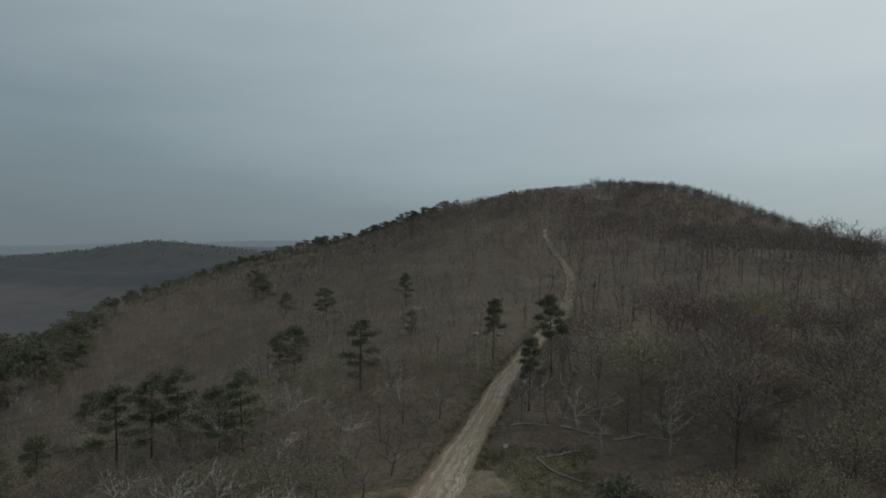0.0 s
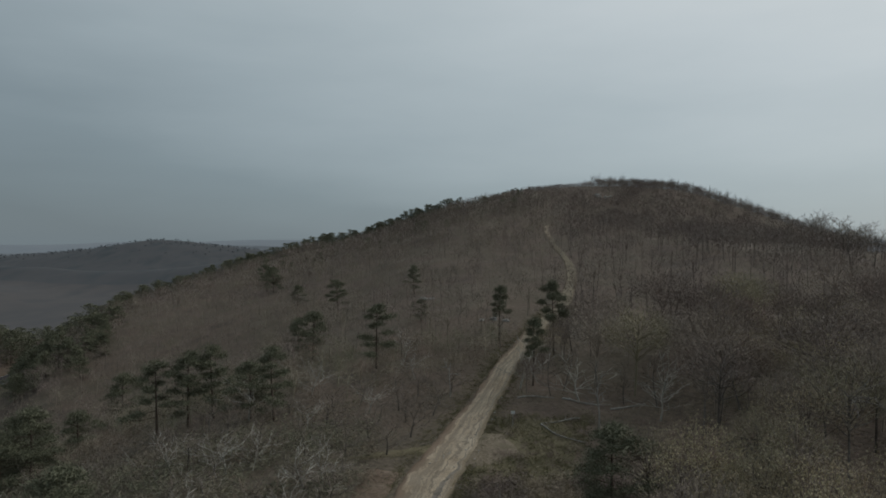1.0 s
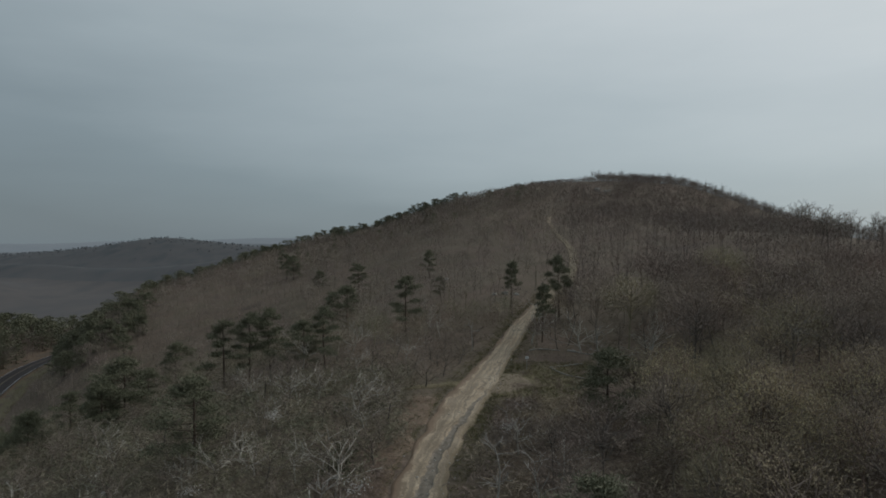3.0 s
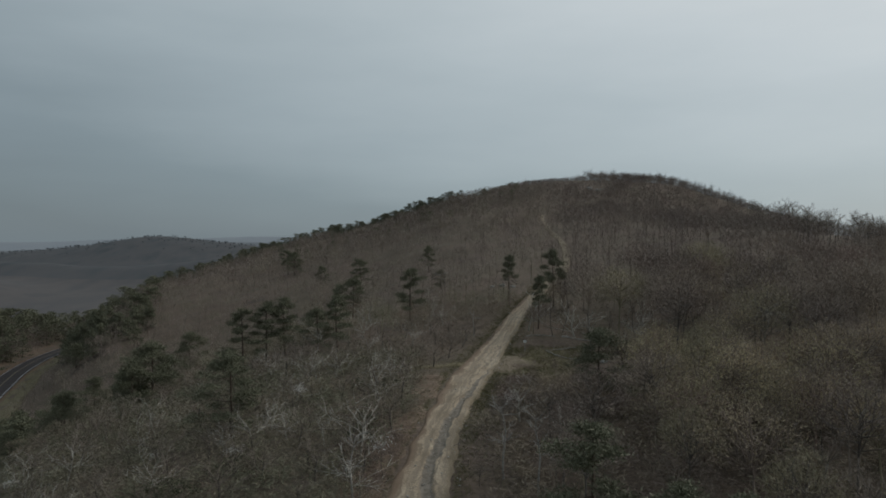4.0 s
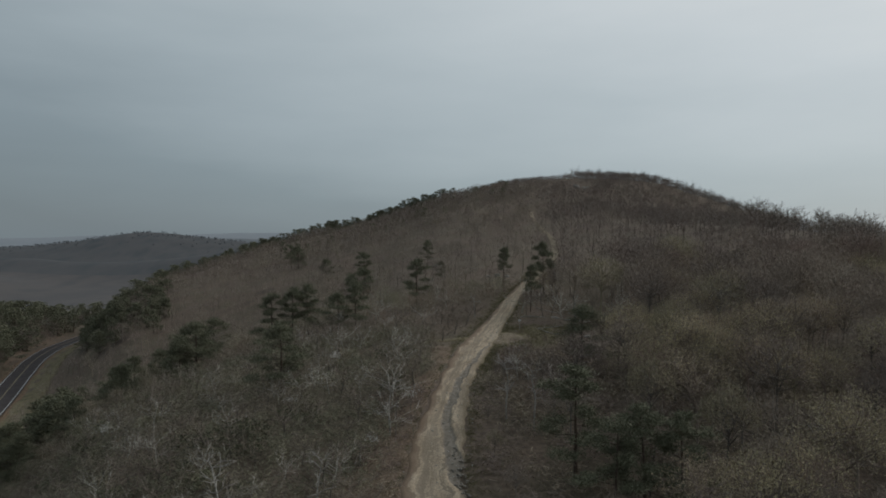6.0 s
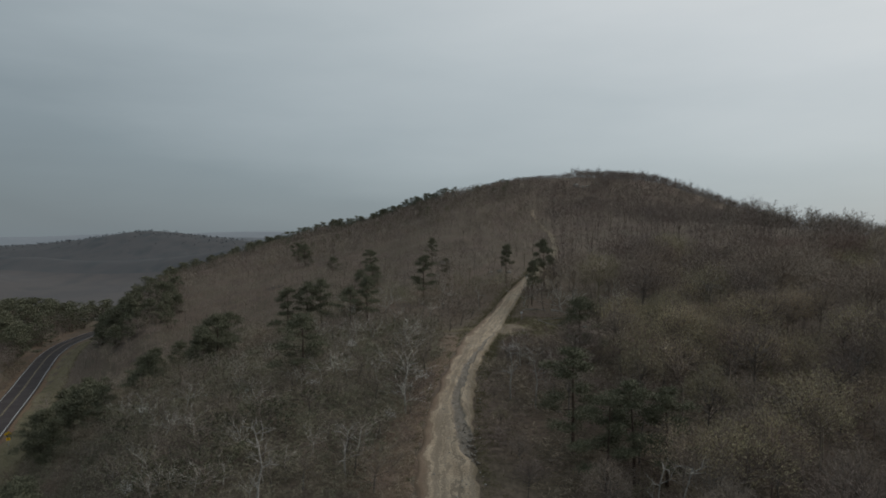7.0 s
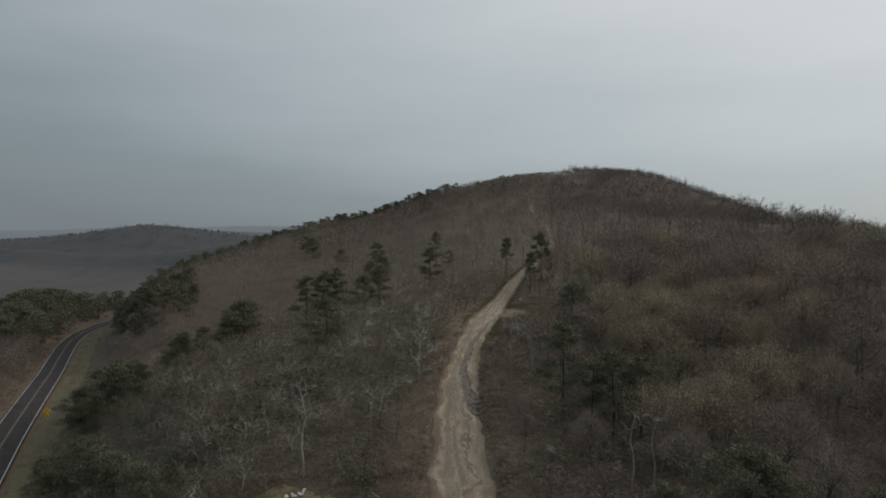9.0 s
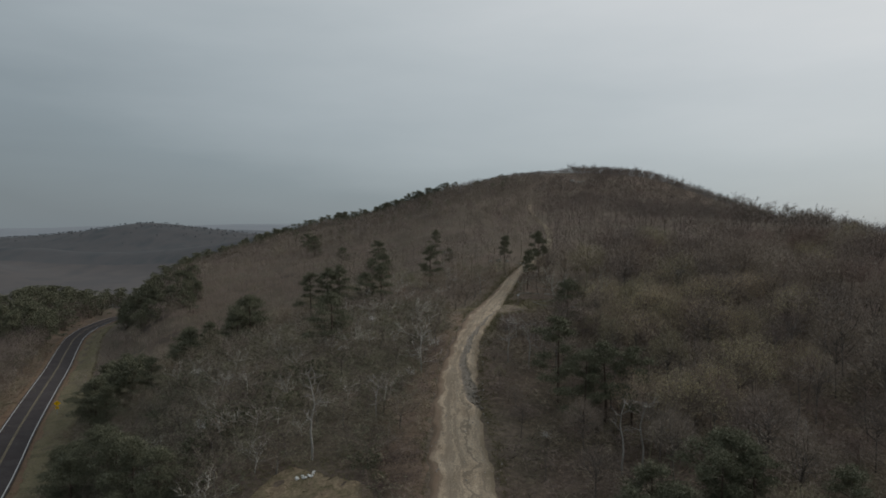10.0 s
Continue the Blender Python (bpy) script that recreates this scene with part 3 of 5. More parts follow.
# ---- trees ----
def tubes(segs, sides=3, flat=False):
    """Tapered tubes from rows of p0, p1, r0, r1; r1 = 0 gives a spike (flat: one triangle, for far twigs)."""
    s = np.array(segs, float)
    p0, p1, r0, r1 = s[:, 0:3], s[:, 3:6], s[:, 6], s[:, 7]
    d = p1 - p0
    d /= np.linalg.norm(d, axis=1, keepdims=True) + 1e-9
    ref = np.where(np.abs(d[:, 2:3]) < 0.9, [[0, 0, 1.0]], [[1.0, 0, 0]])
    a = np.cross(d, ref)
    a /= np.linalg.norm(a, axis=1, keepdims=True)
    b = np.cross(d, a)
    pieces = []
    ang = np.arange(sides) * 2 * math.pi / sides
    ring = np.cos(ang)[None, :, None] * a[:, None] + np.sin(ang)[None, :, None] * b[:, None]
    full = r1 > 0
    if flat and (~full).any():
        lo, side = p0[~full], a[~full] * r0[~full, None]
        n = len(lo)
        pieces.append((np.stack([lo - side, lo + side, p1[~full]], 1).reshape(-1, 3), np.arange(3 * n).reshape(-1, 3)))
        p0, p1, r0, r1, ring, full = p0[full], p1[full], r0[full], r1[full], ring[full], full[full]
    i = np.arange(sides)
    j = (i + 1) % sides
    if full.any():
        lo = p0[full, None] + ring[full] * r0[full, None, None]
        hi = p1[full, None] + ring[full] * r1[full, None, None]
        v = np.concatenate([lo, hi], 1)
        f = np.concatenate([np.stack([i, j, j + sides], -1), np.stack([i, j + sides, i + sides], -1)])
        n = full.sum()
        pieces.append((v.reshape(-1, 3), (f[None] + (np.arange(n) * 2 * sides)[:, None, None]).reshape(-1, 3)))
    if (~full).any():
        lo = p0[~full, None] + ring[~full] * r0[~full, None, None]
        v = np.concatenate([lo, p1[~full, None]], 1)
        f = np.stack([i, j, 0 * i + sides], -1)
        n = (~full).sum()
        pieces.append((v.reshape(-1, 3), (f[None] + (np.arange(n) * (sides + 1))[:, None, None]).reshape(-1, 3)))
    return join(pieces)


def turned(r, d, angle):
    """d bent by angle to a random side."""
    side = np.cross(d, r.normal(size=3))
    side /= np.linalg.norm(side) + 1e-9
    out = d * math.cos(angle) + side * math.sin(angle)
    return out / np.linalg.norm(out)


def bare_tree_shape(seed, height, limbs, subs, twigs, thick=1.0, twig_r=0.022, low=0.30, steps=3, bole=(0.55, 0.72), reach=1.0):
    """Trunk segments, and for each limb its segments, of a leafless tree."""
    r = np.random.RandomState(seed)
    trunk, boughs = [], []
    lean = r.normal(size=2) * 0.08
    top, n = height * r.uniform(*bole), 5
    pts = [np.array([lean[0] * h + 0.04 * height * math.sin(4 * h / height + seed), lean[1] * h + 0.03 * height * math.sin(5 * h / height + 2 * seed), h]) for h in np.linspace(0, top, n + 1)]
    pts[0][2] = -0.3
    base = 0.014 * height * thick
    rad = np.linspace(base, base * 0.4, n + 1)
    for i in range(n):
        trunk.append([*pts[i], *pts[i + 1], rad[i], rad[i + 1]])
    for k in range(limbs):
        branch = []
        h = r.uniform(low, 1.0) if k > 2 else 1.0
        i = min(int(h * n), n - 1)
        p = pts[i] + (pts[i + 1] - pts[i]) * (h * n - i)
        az = k * 2.4 + r.uniform(-0.5, 0.5)
        el = r.uniform(0.15, 0.85) if h < 1 else r.uniform(0.7, 1.3)
        d = np.array([math.cos(az) * math.cos(el), math.sin(az) * math.cos(el), math.sin(el)])
        ln_ = height * r.uniform(0.26, 0.48) * (1.2 - 0.45 * h) * reach
        rr = base * 0.36
        for s in range(steps):
            q = p + d * ln_ / steps
            branch.append([*p, *q, rr * (1 - s / (steps + 0.6)), rr * (1 - (s + 1) / (steps + 0.6))])
            for m in range(subs):
                d2 = turned(r, d, r.uniform(0.5, 1.1))
                d2[2] = d2[2] * 0.7 + 0.25
                p2 = p + (q - p) * r.uniform(0.1, 1)
                l2 = ln_ * r.uniform(0.25, 0.5)
                q2 = p2 + d2 * l2
                branch.append([*p2, *q2, twig_r * 1.4, 0.0 if twigs < 3 else twig_r * 0.7])
                for w in range(twigs):
                    d3 = turned(r, d2, r.uniform(0.3, 0.9))
                    p3 = p2 + (q2 - p2) * r.uniform(0.2, 1)
                    q3 = p3 + d3 * l2 * r.uniform(0.4, 0.9)
                    branch.append([*p3, *q3, twig_r * 0.9, 0])
            p, d = q, turned(r, d, r.uniform(0.1, 0.5))
            d[2] += 0.1
            d /= np.linalg.norm(d)
        branch.append([*p, *(p + d * ln_ * 0.3), twig_r * 1.3, 0])
        boughs.append(branch)
    return trunk, boughs


def blades(r, centres, count, spread, length, width, flat=1.0):
    """Small triangles strewn about each centre."""
    c = np.repeat(np.asarray(centres, float), count, 0)
    n = len(c)
    c = c + r.normal(size=(n, 3)) * np.array([spread, spread, spread * flat])
    d = r.normal(size=(n, 3)) * [1, 1, 0.7] + [0, 0, 0.35]
    d /= np.linalg.norm(d, axis=1, keepdims=True)
    s = np.cross(d, r.normal(size=(n, 3)))
    s /= np.linalg.norm(s, axis=1, keepdims=True)
    ln_ = length * r.uniform(0.6, 1.3, (n, 1))
    v = np.stack([c - s * width, c + s * width, c + d * ln_], 1).reshape(-1, 3)
    return v, np.arange(3 * n).reshape(-1, 3)


def pine_shape(seed, height, bare=0.4, wide=0.24, lean=0.03, dense=1.0):
    """Trunk segments, and for each limb its segments and needle clumps, of a wind-worn pine."""
    r = np.random.RandomState(seed)
    trunk, boughs = [], []
    n = 7
    lx, ly = r.normal(size=2) * lean
    pts = [np.array([lx * h + 0.012 * height * math.sin(4 * h / height + seed), ly * h, h]) for h in np.linspace(-0.3, height * 0.97, n + 1)]
    base = 0.017 * height + 0.03
    rad = np.linspace(base, base * 0.25, n + 1)
    for i in range(n):
        trunk.append([*pts[i], *pts[i + 1], rad[i], rad[i + 1]])
    count = int((8 + height * 0.7) * dense)
    wind = r.uniform(0, 6.283)
    for k in range(count):
        h = bare + (1 - bare) * ((k + r.uniform(0, 0.9)) / count)
        i = min(int(h * n), n - 1)
        p = pts[i] + (pts[i + 1] - pts[i]) * (h * n - i)
        az = k * 2.4 + r.uniform(-0.7, 0.7)
        t = (h - bare) / (1 - bare)
        ln_ = height * wide * (0.6 + 0.7 * math.sin(math.pi * min(1, 0.3 + 0.6 * t))) * r.uniform(0.45, 1.25) * (1.0 - 0.5 * t) * (1 + 0.35 * math.cos(az - wind))
        el = -0.15 + 0.5 * t + r.uniform(-0.15, 0.2)
        d = np.array([math.cos(az) * math.cos(el), math.sin(az) * math.cos(el), math.sin(el)])
        q = p + d * ln_ * 0.6
        e = q + (d + [0, 0, 0.25]) * ln_ * 0.4
        limb = [[*p, *q, base * 0.28, base * 0.16], [*q, *e, base * 0.16, 0]]
        tufts = [q + (e - q) * s + r.normal(size=3) * [0.2, 0.2, 0.05] * ln_ * 0.6 + [0, 0, 0.12] for s in r.uniform(-0.1, 1.0, 5)]
        for m in range(2):
            d2 = turned(r, d, r.uniform(0.5, 0.9))
            d2[2] = abs(d2[2]) * 0.3
            e2 = q + d2 * ln_ * 0.45
            limb.append([*q, *e2, base * 0.12, 0])
            tufts.append(e2 + [0, 0, 0.1])
        if k == count - 1:
            tufts += [pts[-1] + r.normal(size=3) * [0.25, 0.25, 0.3] for _ in range(5)]
        boughs.append((limb, np.array(tufts)))
    return trunk, boughs, r


def stand(name, parts, x, y, scale, turn, label, category, group, sink=0.1, squat=1.0):
    """A plant at x, y as an Empty with its parts, which share their meshes with others of the kind."""
    root = new(name)
    root.empty_display_size = 0.5
    root.matrix_world = Matrix.LocRotScale((x, y, float(land(x, y)) - sink), Euler((0, 0, turn)), (scale * squat, scale * squat, scale))
    for part_name, me, *subs in parts:
        ob = new(part_name, me)
        ob.parent = root
        for sub_name, sub_me in subs:
            new(sub_name, sub_me).parent = ob
    return tagged(root, label, category, group)


PINES, BELT_PINES, FAR_PINES = [], [], []
for n, (bare, wide) in enumerate(((0.3, 0.27), (0.42, 0.27), (0.2, 0.30), (0.5, 0.25), (0.3, 0.33), (0.1, 0.29))):
    tr, boughs, rr = pine_shape(50 + n, 10.0, bare, wide, dense=1.7 if n in (2, 5) else 1.0)
    fine = [("trunk", mesh_of("pine_trunk", *tubes(tr, 6), M_PINEBARK, smooth=True))]
    whole, crown, sparse = [tubes(tr, 5)], [], []
    for limb, tufts in boughs:
        wood, green = tubes(limb, 3), blades(rr, tufts, 66 if n in (2, 5) else 74, 0.48 if n in (2, 5) else 0.42, 0.36, 0.04, 0.5 if n in (2, 5) else 0.42)
        fine.append(("limb", mesh_of("pine_limb", *wood, M_PINEBARK), ("needles", mesh_of("pine_needles", *green, M_NEEDLE))))
        whole.append(wood)
        crown.append(blades(rr, tufts, 16, 0.46, 0.45, 0.11, 0.5))
        sparse.append(blades(rr, tufts[::2], 9, 0.5, 0.5, 0.17, 0.5))
    PINES.append(fine)
    wv, wf = join([tubes(tr, 3)])
    cv, cf = join(sparse)
    v, f = join([(wv, wf), (cv, cf)])
    FAR_PINES.append((v, f, np.concatenate([np.zeros(len(wf), int), np.ones(len(cf), int)])))
    BELT_PINES.append([("trunk", mesh_of("belt_pine_trunk", *join(whole), M_PINEBARK)), ("needle_crown", mesh_of("belt_pine_crown", *join(crown), M_NEEDLE))])

# standing pines: x, y, height, kind
PINE_SPOTS = [(-30.2, 43.4, 9.2, 2), (-40.8, 85, 10.4, 4), (-37.2, 87, 10.4, 1), (-34.2, 89, 10.2, 4), (-12.4, 102.5, 10.4, 0), (-9.4, 176, 8.2, 4), (-31, 180.5, 10, 1), (-25.6, 118, 8.6, 2), (-23.6, 81, 9.6, 4), (-27.5, 84, 7.6, 2), (-29, 122, 8, 4),
              (-65.3, 127, 9.7, 2), (-6.1, 133.6, 4.6, 2), (16.7, 104.6, 12.0, 3), (11.4, 90, 9.6, 3), (8.3, 112.7, 9.6, 3), (12.4, 48.4, 9.0, 2), (4.4, 16.2, 11.8, 0), (6.2, 9.2, 9.8, 4), (9.4, 10, 10.4, 0), (12.6, 9.4, 9.8, 0),
              (-70.4, 257, 10.5, 1), (-66, 250, 9.5, 2), (-48.4, 209.8, 6.5, 2), (-53, 77, 11.0, 2), (-57, 81, 9.5, 5), (-55, 74, 9, 2), (-64.6, 72, 8.8, 5), (-68, 77, 8.5, 2), (-73, 72, 8, 5), (-59.5, 100, 8, 2), (-75, 102, 8, 5), (-72, 108, 7.5, 2),
              (-87.5, 77.5, 10.8, 5), (-94, 88, 8.5, 2), (-83, 72, 9, 5), (-90, 80, 8.5, 2), (-65, 31, 9.5, 5), (-68, 28, 9, 2), (-61, 25, 9.5, 5), (-56, 17, 9.5, 2), (-72, 36, 9, 2), (-50.5, 8.5, 10, 5), (-77, 42, 8, 5), (-73, 40, 8, 2), (-70, 33, 8.5, 5), (-46, 4.5, 8, 2),
              (6, -17.8, 9.8, 4), (4, -20, 9.0, 0), (8, -20, 9.0, 2), (14.6, -14, 10, 2), (12.4, -16.5, 9.6, 4), (16.2, -16, 9.2, 0), (22, -20.5, 9.4, 4)]
rnd = random.Random(5)
for x, y, h, kind in PINE_SPOTS:
    stand("pine_tree", PINES[kind], x, y, h / 10.0, rnd.uniform(0, 6.28), "dark green pine with a ragged layered crown on the slope", "pine tree", "pines on the slope", squat=1.12 if kind in (2, 5) else 0.72 if kind == 3 else 1.0)

# the dark belt of pines by the road, on the left shoulder and along the skyline
belt = []
for k in range(90):
    x, y = rnd.uniform(-136, -94), rnd.uniform(174, 234)
    if -66 - 0.34 * y < x < -32 - 0.36 * y:
        belt.append((x, y, rnd.uniform(5.0, 7.6)))
for k in range(20):
    u = rnd.uniform(0, 1)
    belt.append((-82 - 14 * u + rnd.uniform(-6, 5), 80 + 34 * u + rnd.uniform(-5, 5), rnd.uniform(6.5, 9.5)))
# the skyline of the left shoulder: a close row of small pines
shoulder_line = glide([(205, -128), (235, -140), (257, -142), (296, -142), (320, -135), (343, -127), (362, -120), (378, -104)])
for k in range(120):
    y = rnd.uniform(205, 378)
    belt.append((float(shoulder_line(y)) + rnd.uniform(-9, 5), y, rnd.uniform(6.0, 9.0) if y < 285 else rnd.uniform(5.5, 8.0)))
skyline = glide([(-130, 350), (-112, 378), (-75, 390), (-34, 394), (7, 396), (35, 430), (70, 452)])
for k in range(230):
    x = rnd.uniform(-122, 58)
    belt.append((x, float(skyline(x)) + rnd.uniform(-4, 14), rnd.uniform(4.5, 8.5) if x < 8 else rnd.uniform(2.2, 3.8)))
for k in range(14):
    x = rnd.uniform(-30, 2)
    belt.append((x, float(skyline(x)) + rnd.uniform(0, 8), rnd.uniform(7.5, 9.5)))
for k in range(30):
    belt.append((rnd.uniform(-90, 40), rnd.uniform(300, 385), rnd.uniform(3.5, 6)))
# the woods beyond the bend of the road
for k in range(150):
    y = rnd.uniform(205, 365)
    belt.append((float(road_x(y)) - rnd.uniform(8.5, 62), y, rnd.uniform(8, 12.5)))
belt = [(x, y, h) for x, y, h in belt if y > 360 or abs(x - float(road_x(y))) > 8]
far_belt = [b for b in belt if b[1] >= 246]
for x, y, h in belt:
    if y < 246:
        stand("pine_tree", BELT_PINES[rnd.choice((2, 5, 5, 0, 4))], x, y, h / 10.0, rnd.uniform(0, 6.28), "dark pine in the belt along the shoulder", "pine tree", "pines of the belt", squat=1.15)


def clear(x, y):
    """Where woodland may stand: off the track, the road, the turnout and the old spur."""
    d = x - track_x(y)
    off = np.abs(d) > track_half(y) + 1.8 - 1.5 * ease(y, 100, 150) + (1.0 - 0.4 * ease(y, 100, 150)) * waves(x, y, 11, 61)
    r = (x - road_x(y)) * 0.92
    off &= (np.where(r < 0, -r - 0.5, r - 2.0) > 9.5) | (y > 420)
    off &= ~((d > 0) & (d < 10 + 2.5 * waves(x, y, 9, 62)) & (np.abs(y - 64) < 14 + 2 * waves(x, y, 7, 63))) & ~((d < 0) & (d > -17) & (np.abs(y - 64 - d * 0.35) < 2))
    off &= ((d - 13) / 14.5) ** 4 + ((y - 64) / (19.5 + 1.5 * waves(x, y, 9, 67))) ** 4 > 1
    off &= ~((d < 0) & (d > -track_half(y) - 3.2 - 2.2 * waves(x, y, 7, 64)) & (np.abs(y - 6) < 17))
    off &= np.hypot((x + 28) / 9.5, (y + 8) / 11.5) > 1
    return off | (y > 300)


def shape_of(trunk, boughs, sides, flat, leaves=0, seed=0, size=(0.17, 0.06), slot=1):
    """One plant as vertices, faces and material slots; leaves: small ones, or fine twigs, strewn on each limb's tips."""
    v, f = join([tubes(trunk, sides)] + [tubes(b, 3, flat) for b in boughs])
    slots = np.zeros(len(f), int)
    if leaves:
        tips = np.array([seg[3:6] for b in boughs for seg in b if seg[7] == 0])
        lv, lf = blades(np.random.RandomState(seed), tips, leaves, size[0] * 1.3, size[0], size[1])
        v, f = join([(v, f), (lv, lf)])
        slots = np.concatenate([slots, np.full(len(lf), slot)])
    return v, f, slots


def crowned(seed, height, fans, per, length, width, slot=0, share=0.0, spread=0.36, core=0.62, low=-0.35, bud=(0.2, 0.03), plain=False):
    """A tree with limbs that end in fans of fine twigs; share: the part of the twigs that carry small leaves instead, in that slot."""
    q = np.random.RandomState(seed)
    lean = q.normal(size=2) * 0.05 * height
    knee = np.array([lean[0] * 0.5, lean[1] * 0.5, 0.38 * height])
    top = np.array([lean[0], lean[1], 0.72 * height])
    base = 0.012 * height + 0.02
    segs = [[0, 0, -0.4, *knee, base, base * 0.7], [*knee, *top, base * 0.7, base * 0.3]]
    i = np.arange(fans) + 0.5
    up = low + (1 - low) * (1 - i / fans)
    az = i * 2.39996 + q.uniform(-0.4, 0.4, fans)
    flat = np.sqrt(np.maximum(1 - up * up, 0.03))
    out = np.stack([np.cos(az) * flat, np.sin(az) * flat, up], -1)
    lump = 1 + 0.2 * np.sin(2 * az + seed) * flat + q.uniform(-0.22, 0.16, fans)
    ends = np.array([lean[0] * 0.8, lean[1] * 0.8, core * height]) + out * np.array([spread, spread, 0.37]) * height * (0.8 * lump)[:, None]
    for e in ends:
        p = knee + (top - knee) * q.uniform(0, 1)
        mid = p + (e - p) * 0.55 + q.normal(size=3) * 0.03 * height
        segs += [[*p, *e, base * 0.4, 0]] if plain else [[*p, *mid, base * 0.38, base * 0.22], [*mid, *e, base * 0.22, width * 1.4]]
    v, f = tubes(segs, 3, plain)
    n = fans * per
    e, o = np.repeat(ends, per, 0), np.repeat(out, per, 0)
    root = e + q.normal(size=(n, 3)) * 0.052 * height
    way = o * 0.55 + q.normal(size=(n, 3)) * 0.55 + [0, 0, 0.45]
    way /= np.linalg.norm(way, axis=1, keepdims=True)
    side = np.cross(way, q.normal(size=(n, 3)))
    side /= np.linalg.norm(side, axis=1, keepdims=True)
    leafy = q.rand(n) < share
    long = np.where(leafy, bud[0], length)[:, None] * q.uniform(0.5, 1.2, (n, 1))
    wide = np.where(leafy, bud[1], width)[:, None]
    tv = np.stack([root - side * wide, root + side * wide, root + way * long], 1).reshape(-1, 3)
    v, f = join([(v, f), (tv, np.arange(3 * n).reshape(-1, 3))])
    return v, f, np.concatenate([np.zeros(len(f) - n, int), np.where(leafy, slot, 0)])


HARDWOOD, NEAR_MESH, NEAR, BUDFAR, BUDDING, GNARLED, LICHENED, SPUR, LOW, MID, FAR = [], [], [], [], [], [], [], [], [], [], []
for n in range(8):
    tr, bo = bare_tree_shape(100 + n, 9.0, 8 + n % 4, 2, 6, twig_r=0.018)
    NEAR_MESH.append([("trunk", mesh_of("bare_trunk", *tubes(tr, 5), M_BARK, smooth=True))] + [("limb", mesh_of("bare_limb", *tubes(b, 3), M_TWIG)) for b in bo])
    v, f, sl = crowned(150 + n, 9.0, 30 + n % 5, 64, 0.5, 0.026, spread=0.38, low=-0.12)
    wood = len(f) - 64 * (30 + n % 5)
    HARDWOOD.append([("trunk", mesh_of("hardwood_trunk", v, f[:wood], M_BARK)), ("twig_crown", mesh_of("hardwood_crown", v, f[wood:], W_RIGHT[n % 6]))])
    NEAR.append(crowned(150 + n, 9.0, 30 + n % 5, 64, 0.5, 0.026, spread=0.38, low=-0.12))
    LOW.append(crowned(170 + n, 9.0, 20 + n % 4, 44, 0.7, 0.017, spread=0.42, core=0.5, low=-0.5))
    BUDDING.append(crowned(160 + n, 9.0, 30, 78, 0.5, 0.02, 1, 0.74, bud=(0.19, 0.037), spread=0.38, low=-0.15))
    tr, bo = bare_tree_shape(300 + n, 9.0, 8 + n % 3, 2, 3, 1.1, 0.022, low=0.4, bole=(0.28, 0.42), reach=1.45)
    GNARLED.append([("trunk", mesh_of("gnarled_trunk", *tubes(tr, 5), M_BARK, smooth=True))] + [("limb", mesh_of("gnarled_limb", *tubes(b, 3), M_TWIG)) for b in bo])
    tr, bo = bare_tree_shape(320 + n, 9.0, 7 + n % 3, 1, 2, 1.1, 0.027, low=0.4, steps=4, bole=(0.3, 0.45), reach=1.6)
    LICHENED.append([("trunk", mesh_of("pale_trunk", *tubes(tr, 5), M_PALETWIG, smooth=True))] + [("limb", mesh_of("pale_limb", *tubes(b, 3), M_PALETWIG)) for b in bo])
    tr, bo = bare_tree_shape(340 + n, 9.0, 9 + n % 3, 3, 3, 1.2, 0.025, low=0.35)
    SPUR.append([("trunk", mesh_of("spur_trunk", *tubes(tr, 5), M_BARK, smooth=True))] + [("limb", mesh_of("spur_limb", *tubes(b, 3), M_TWIG)) for b in bo])
    BUDFAR.append(crowned(230 + n, 9.0, 18, 22, 0.7, 0.03, 1, 0.65, bud=(0.34, 0.075), plain=True))
    MID.append(crowned(200 + n, 9.0, 16, 20, 0.8, 0.032, low=-0.3, core=0.58, plain=True))
    FAR.append(crowned(250 + n, 9.0, 9, 8, 1.2, 0.075, core=0.5, low=-0.5, plain=True))


def scatter(r, n, x0, x1, y0, y1):
    x, y = r.uniform(x0, x1, n), r.uniform(y0, y1, n)
    ok = clear(x, y)
    return x[ok], y[ok]


def forest(name, label, category, shapes, x, y, heights, r, mats, of=9.0, sink=0.1, wide=(0.9, 1.25), over=land, tones=0):
    """Many plants as one mesh; tones: the first so many materials take turns on the wood of whole trees, the rest on their leaves."""
    z = over(x, y) - sink
    pieces, slots = [], []
    k = tones or 1
    for n in range(len(x)):
        v, f, sl = shapes[r.randint(len(shapes))]
        if tones:
            sl = np.where(sl == 0, r.randint(k), k + r.randint(max(len(mats) - k, 1)))
        s, a = heights[n] / of, r.uniform(0, 6.283)
        w = s * r.uniform(*wide)
        c, q = math.cos(a) * w, math.sin(a) * w
        pieces.append((np.stack([v[:, 0] * c - v[:, 1] * q + x[n], v[:, 0] * q + v[:, 1] * c + y[n], v[:, 2] * s + z[n]], -1), f))
        slots.append(sl)
    v, f = join(pieces)
    return tagged(new(name, mesh_of(name, v, f, mats, slots=np.concatenate(slots))), label, category, kind="stuff")


r = np.random.RandomState(11)
bx, by, bh = np.array(far_belt).T
forest("pine_belt", "dark pines along the skyline and the bend of the road", "pines", [FAR_PINES[n] for n in (2, 5, 4, 5)], bx, by, bh, r, [M_PINEBARK, M_NEEDLE], of=10.0, wide=(1.0, 1.3))


def in_sight(x, y):
    """The ground that the flight overlooks, with a margin."""
    return (x < 0.65 * y + 52) & (x > -0.65 * y - 86)


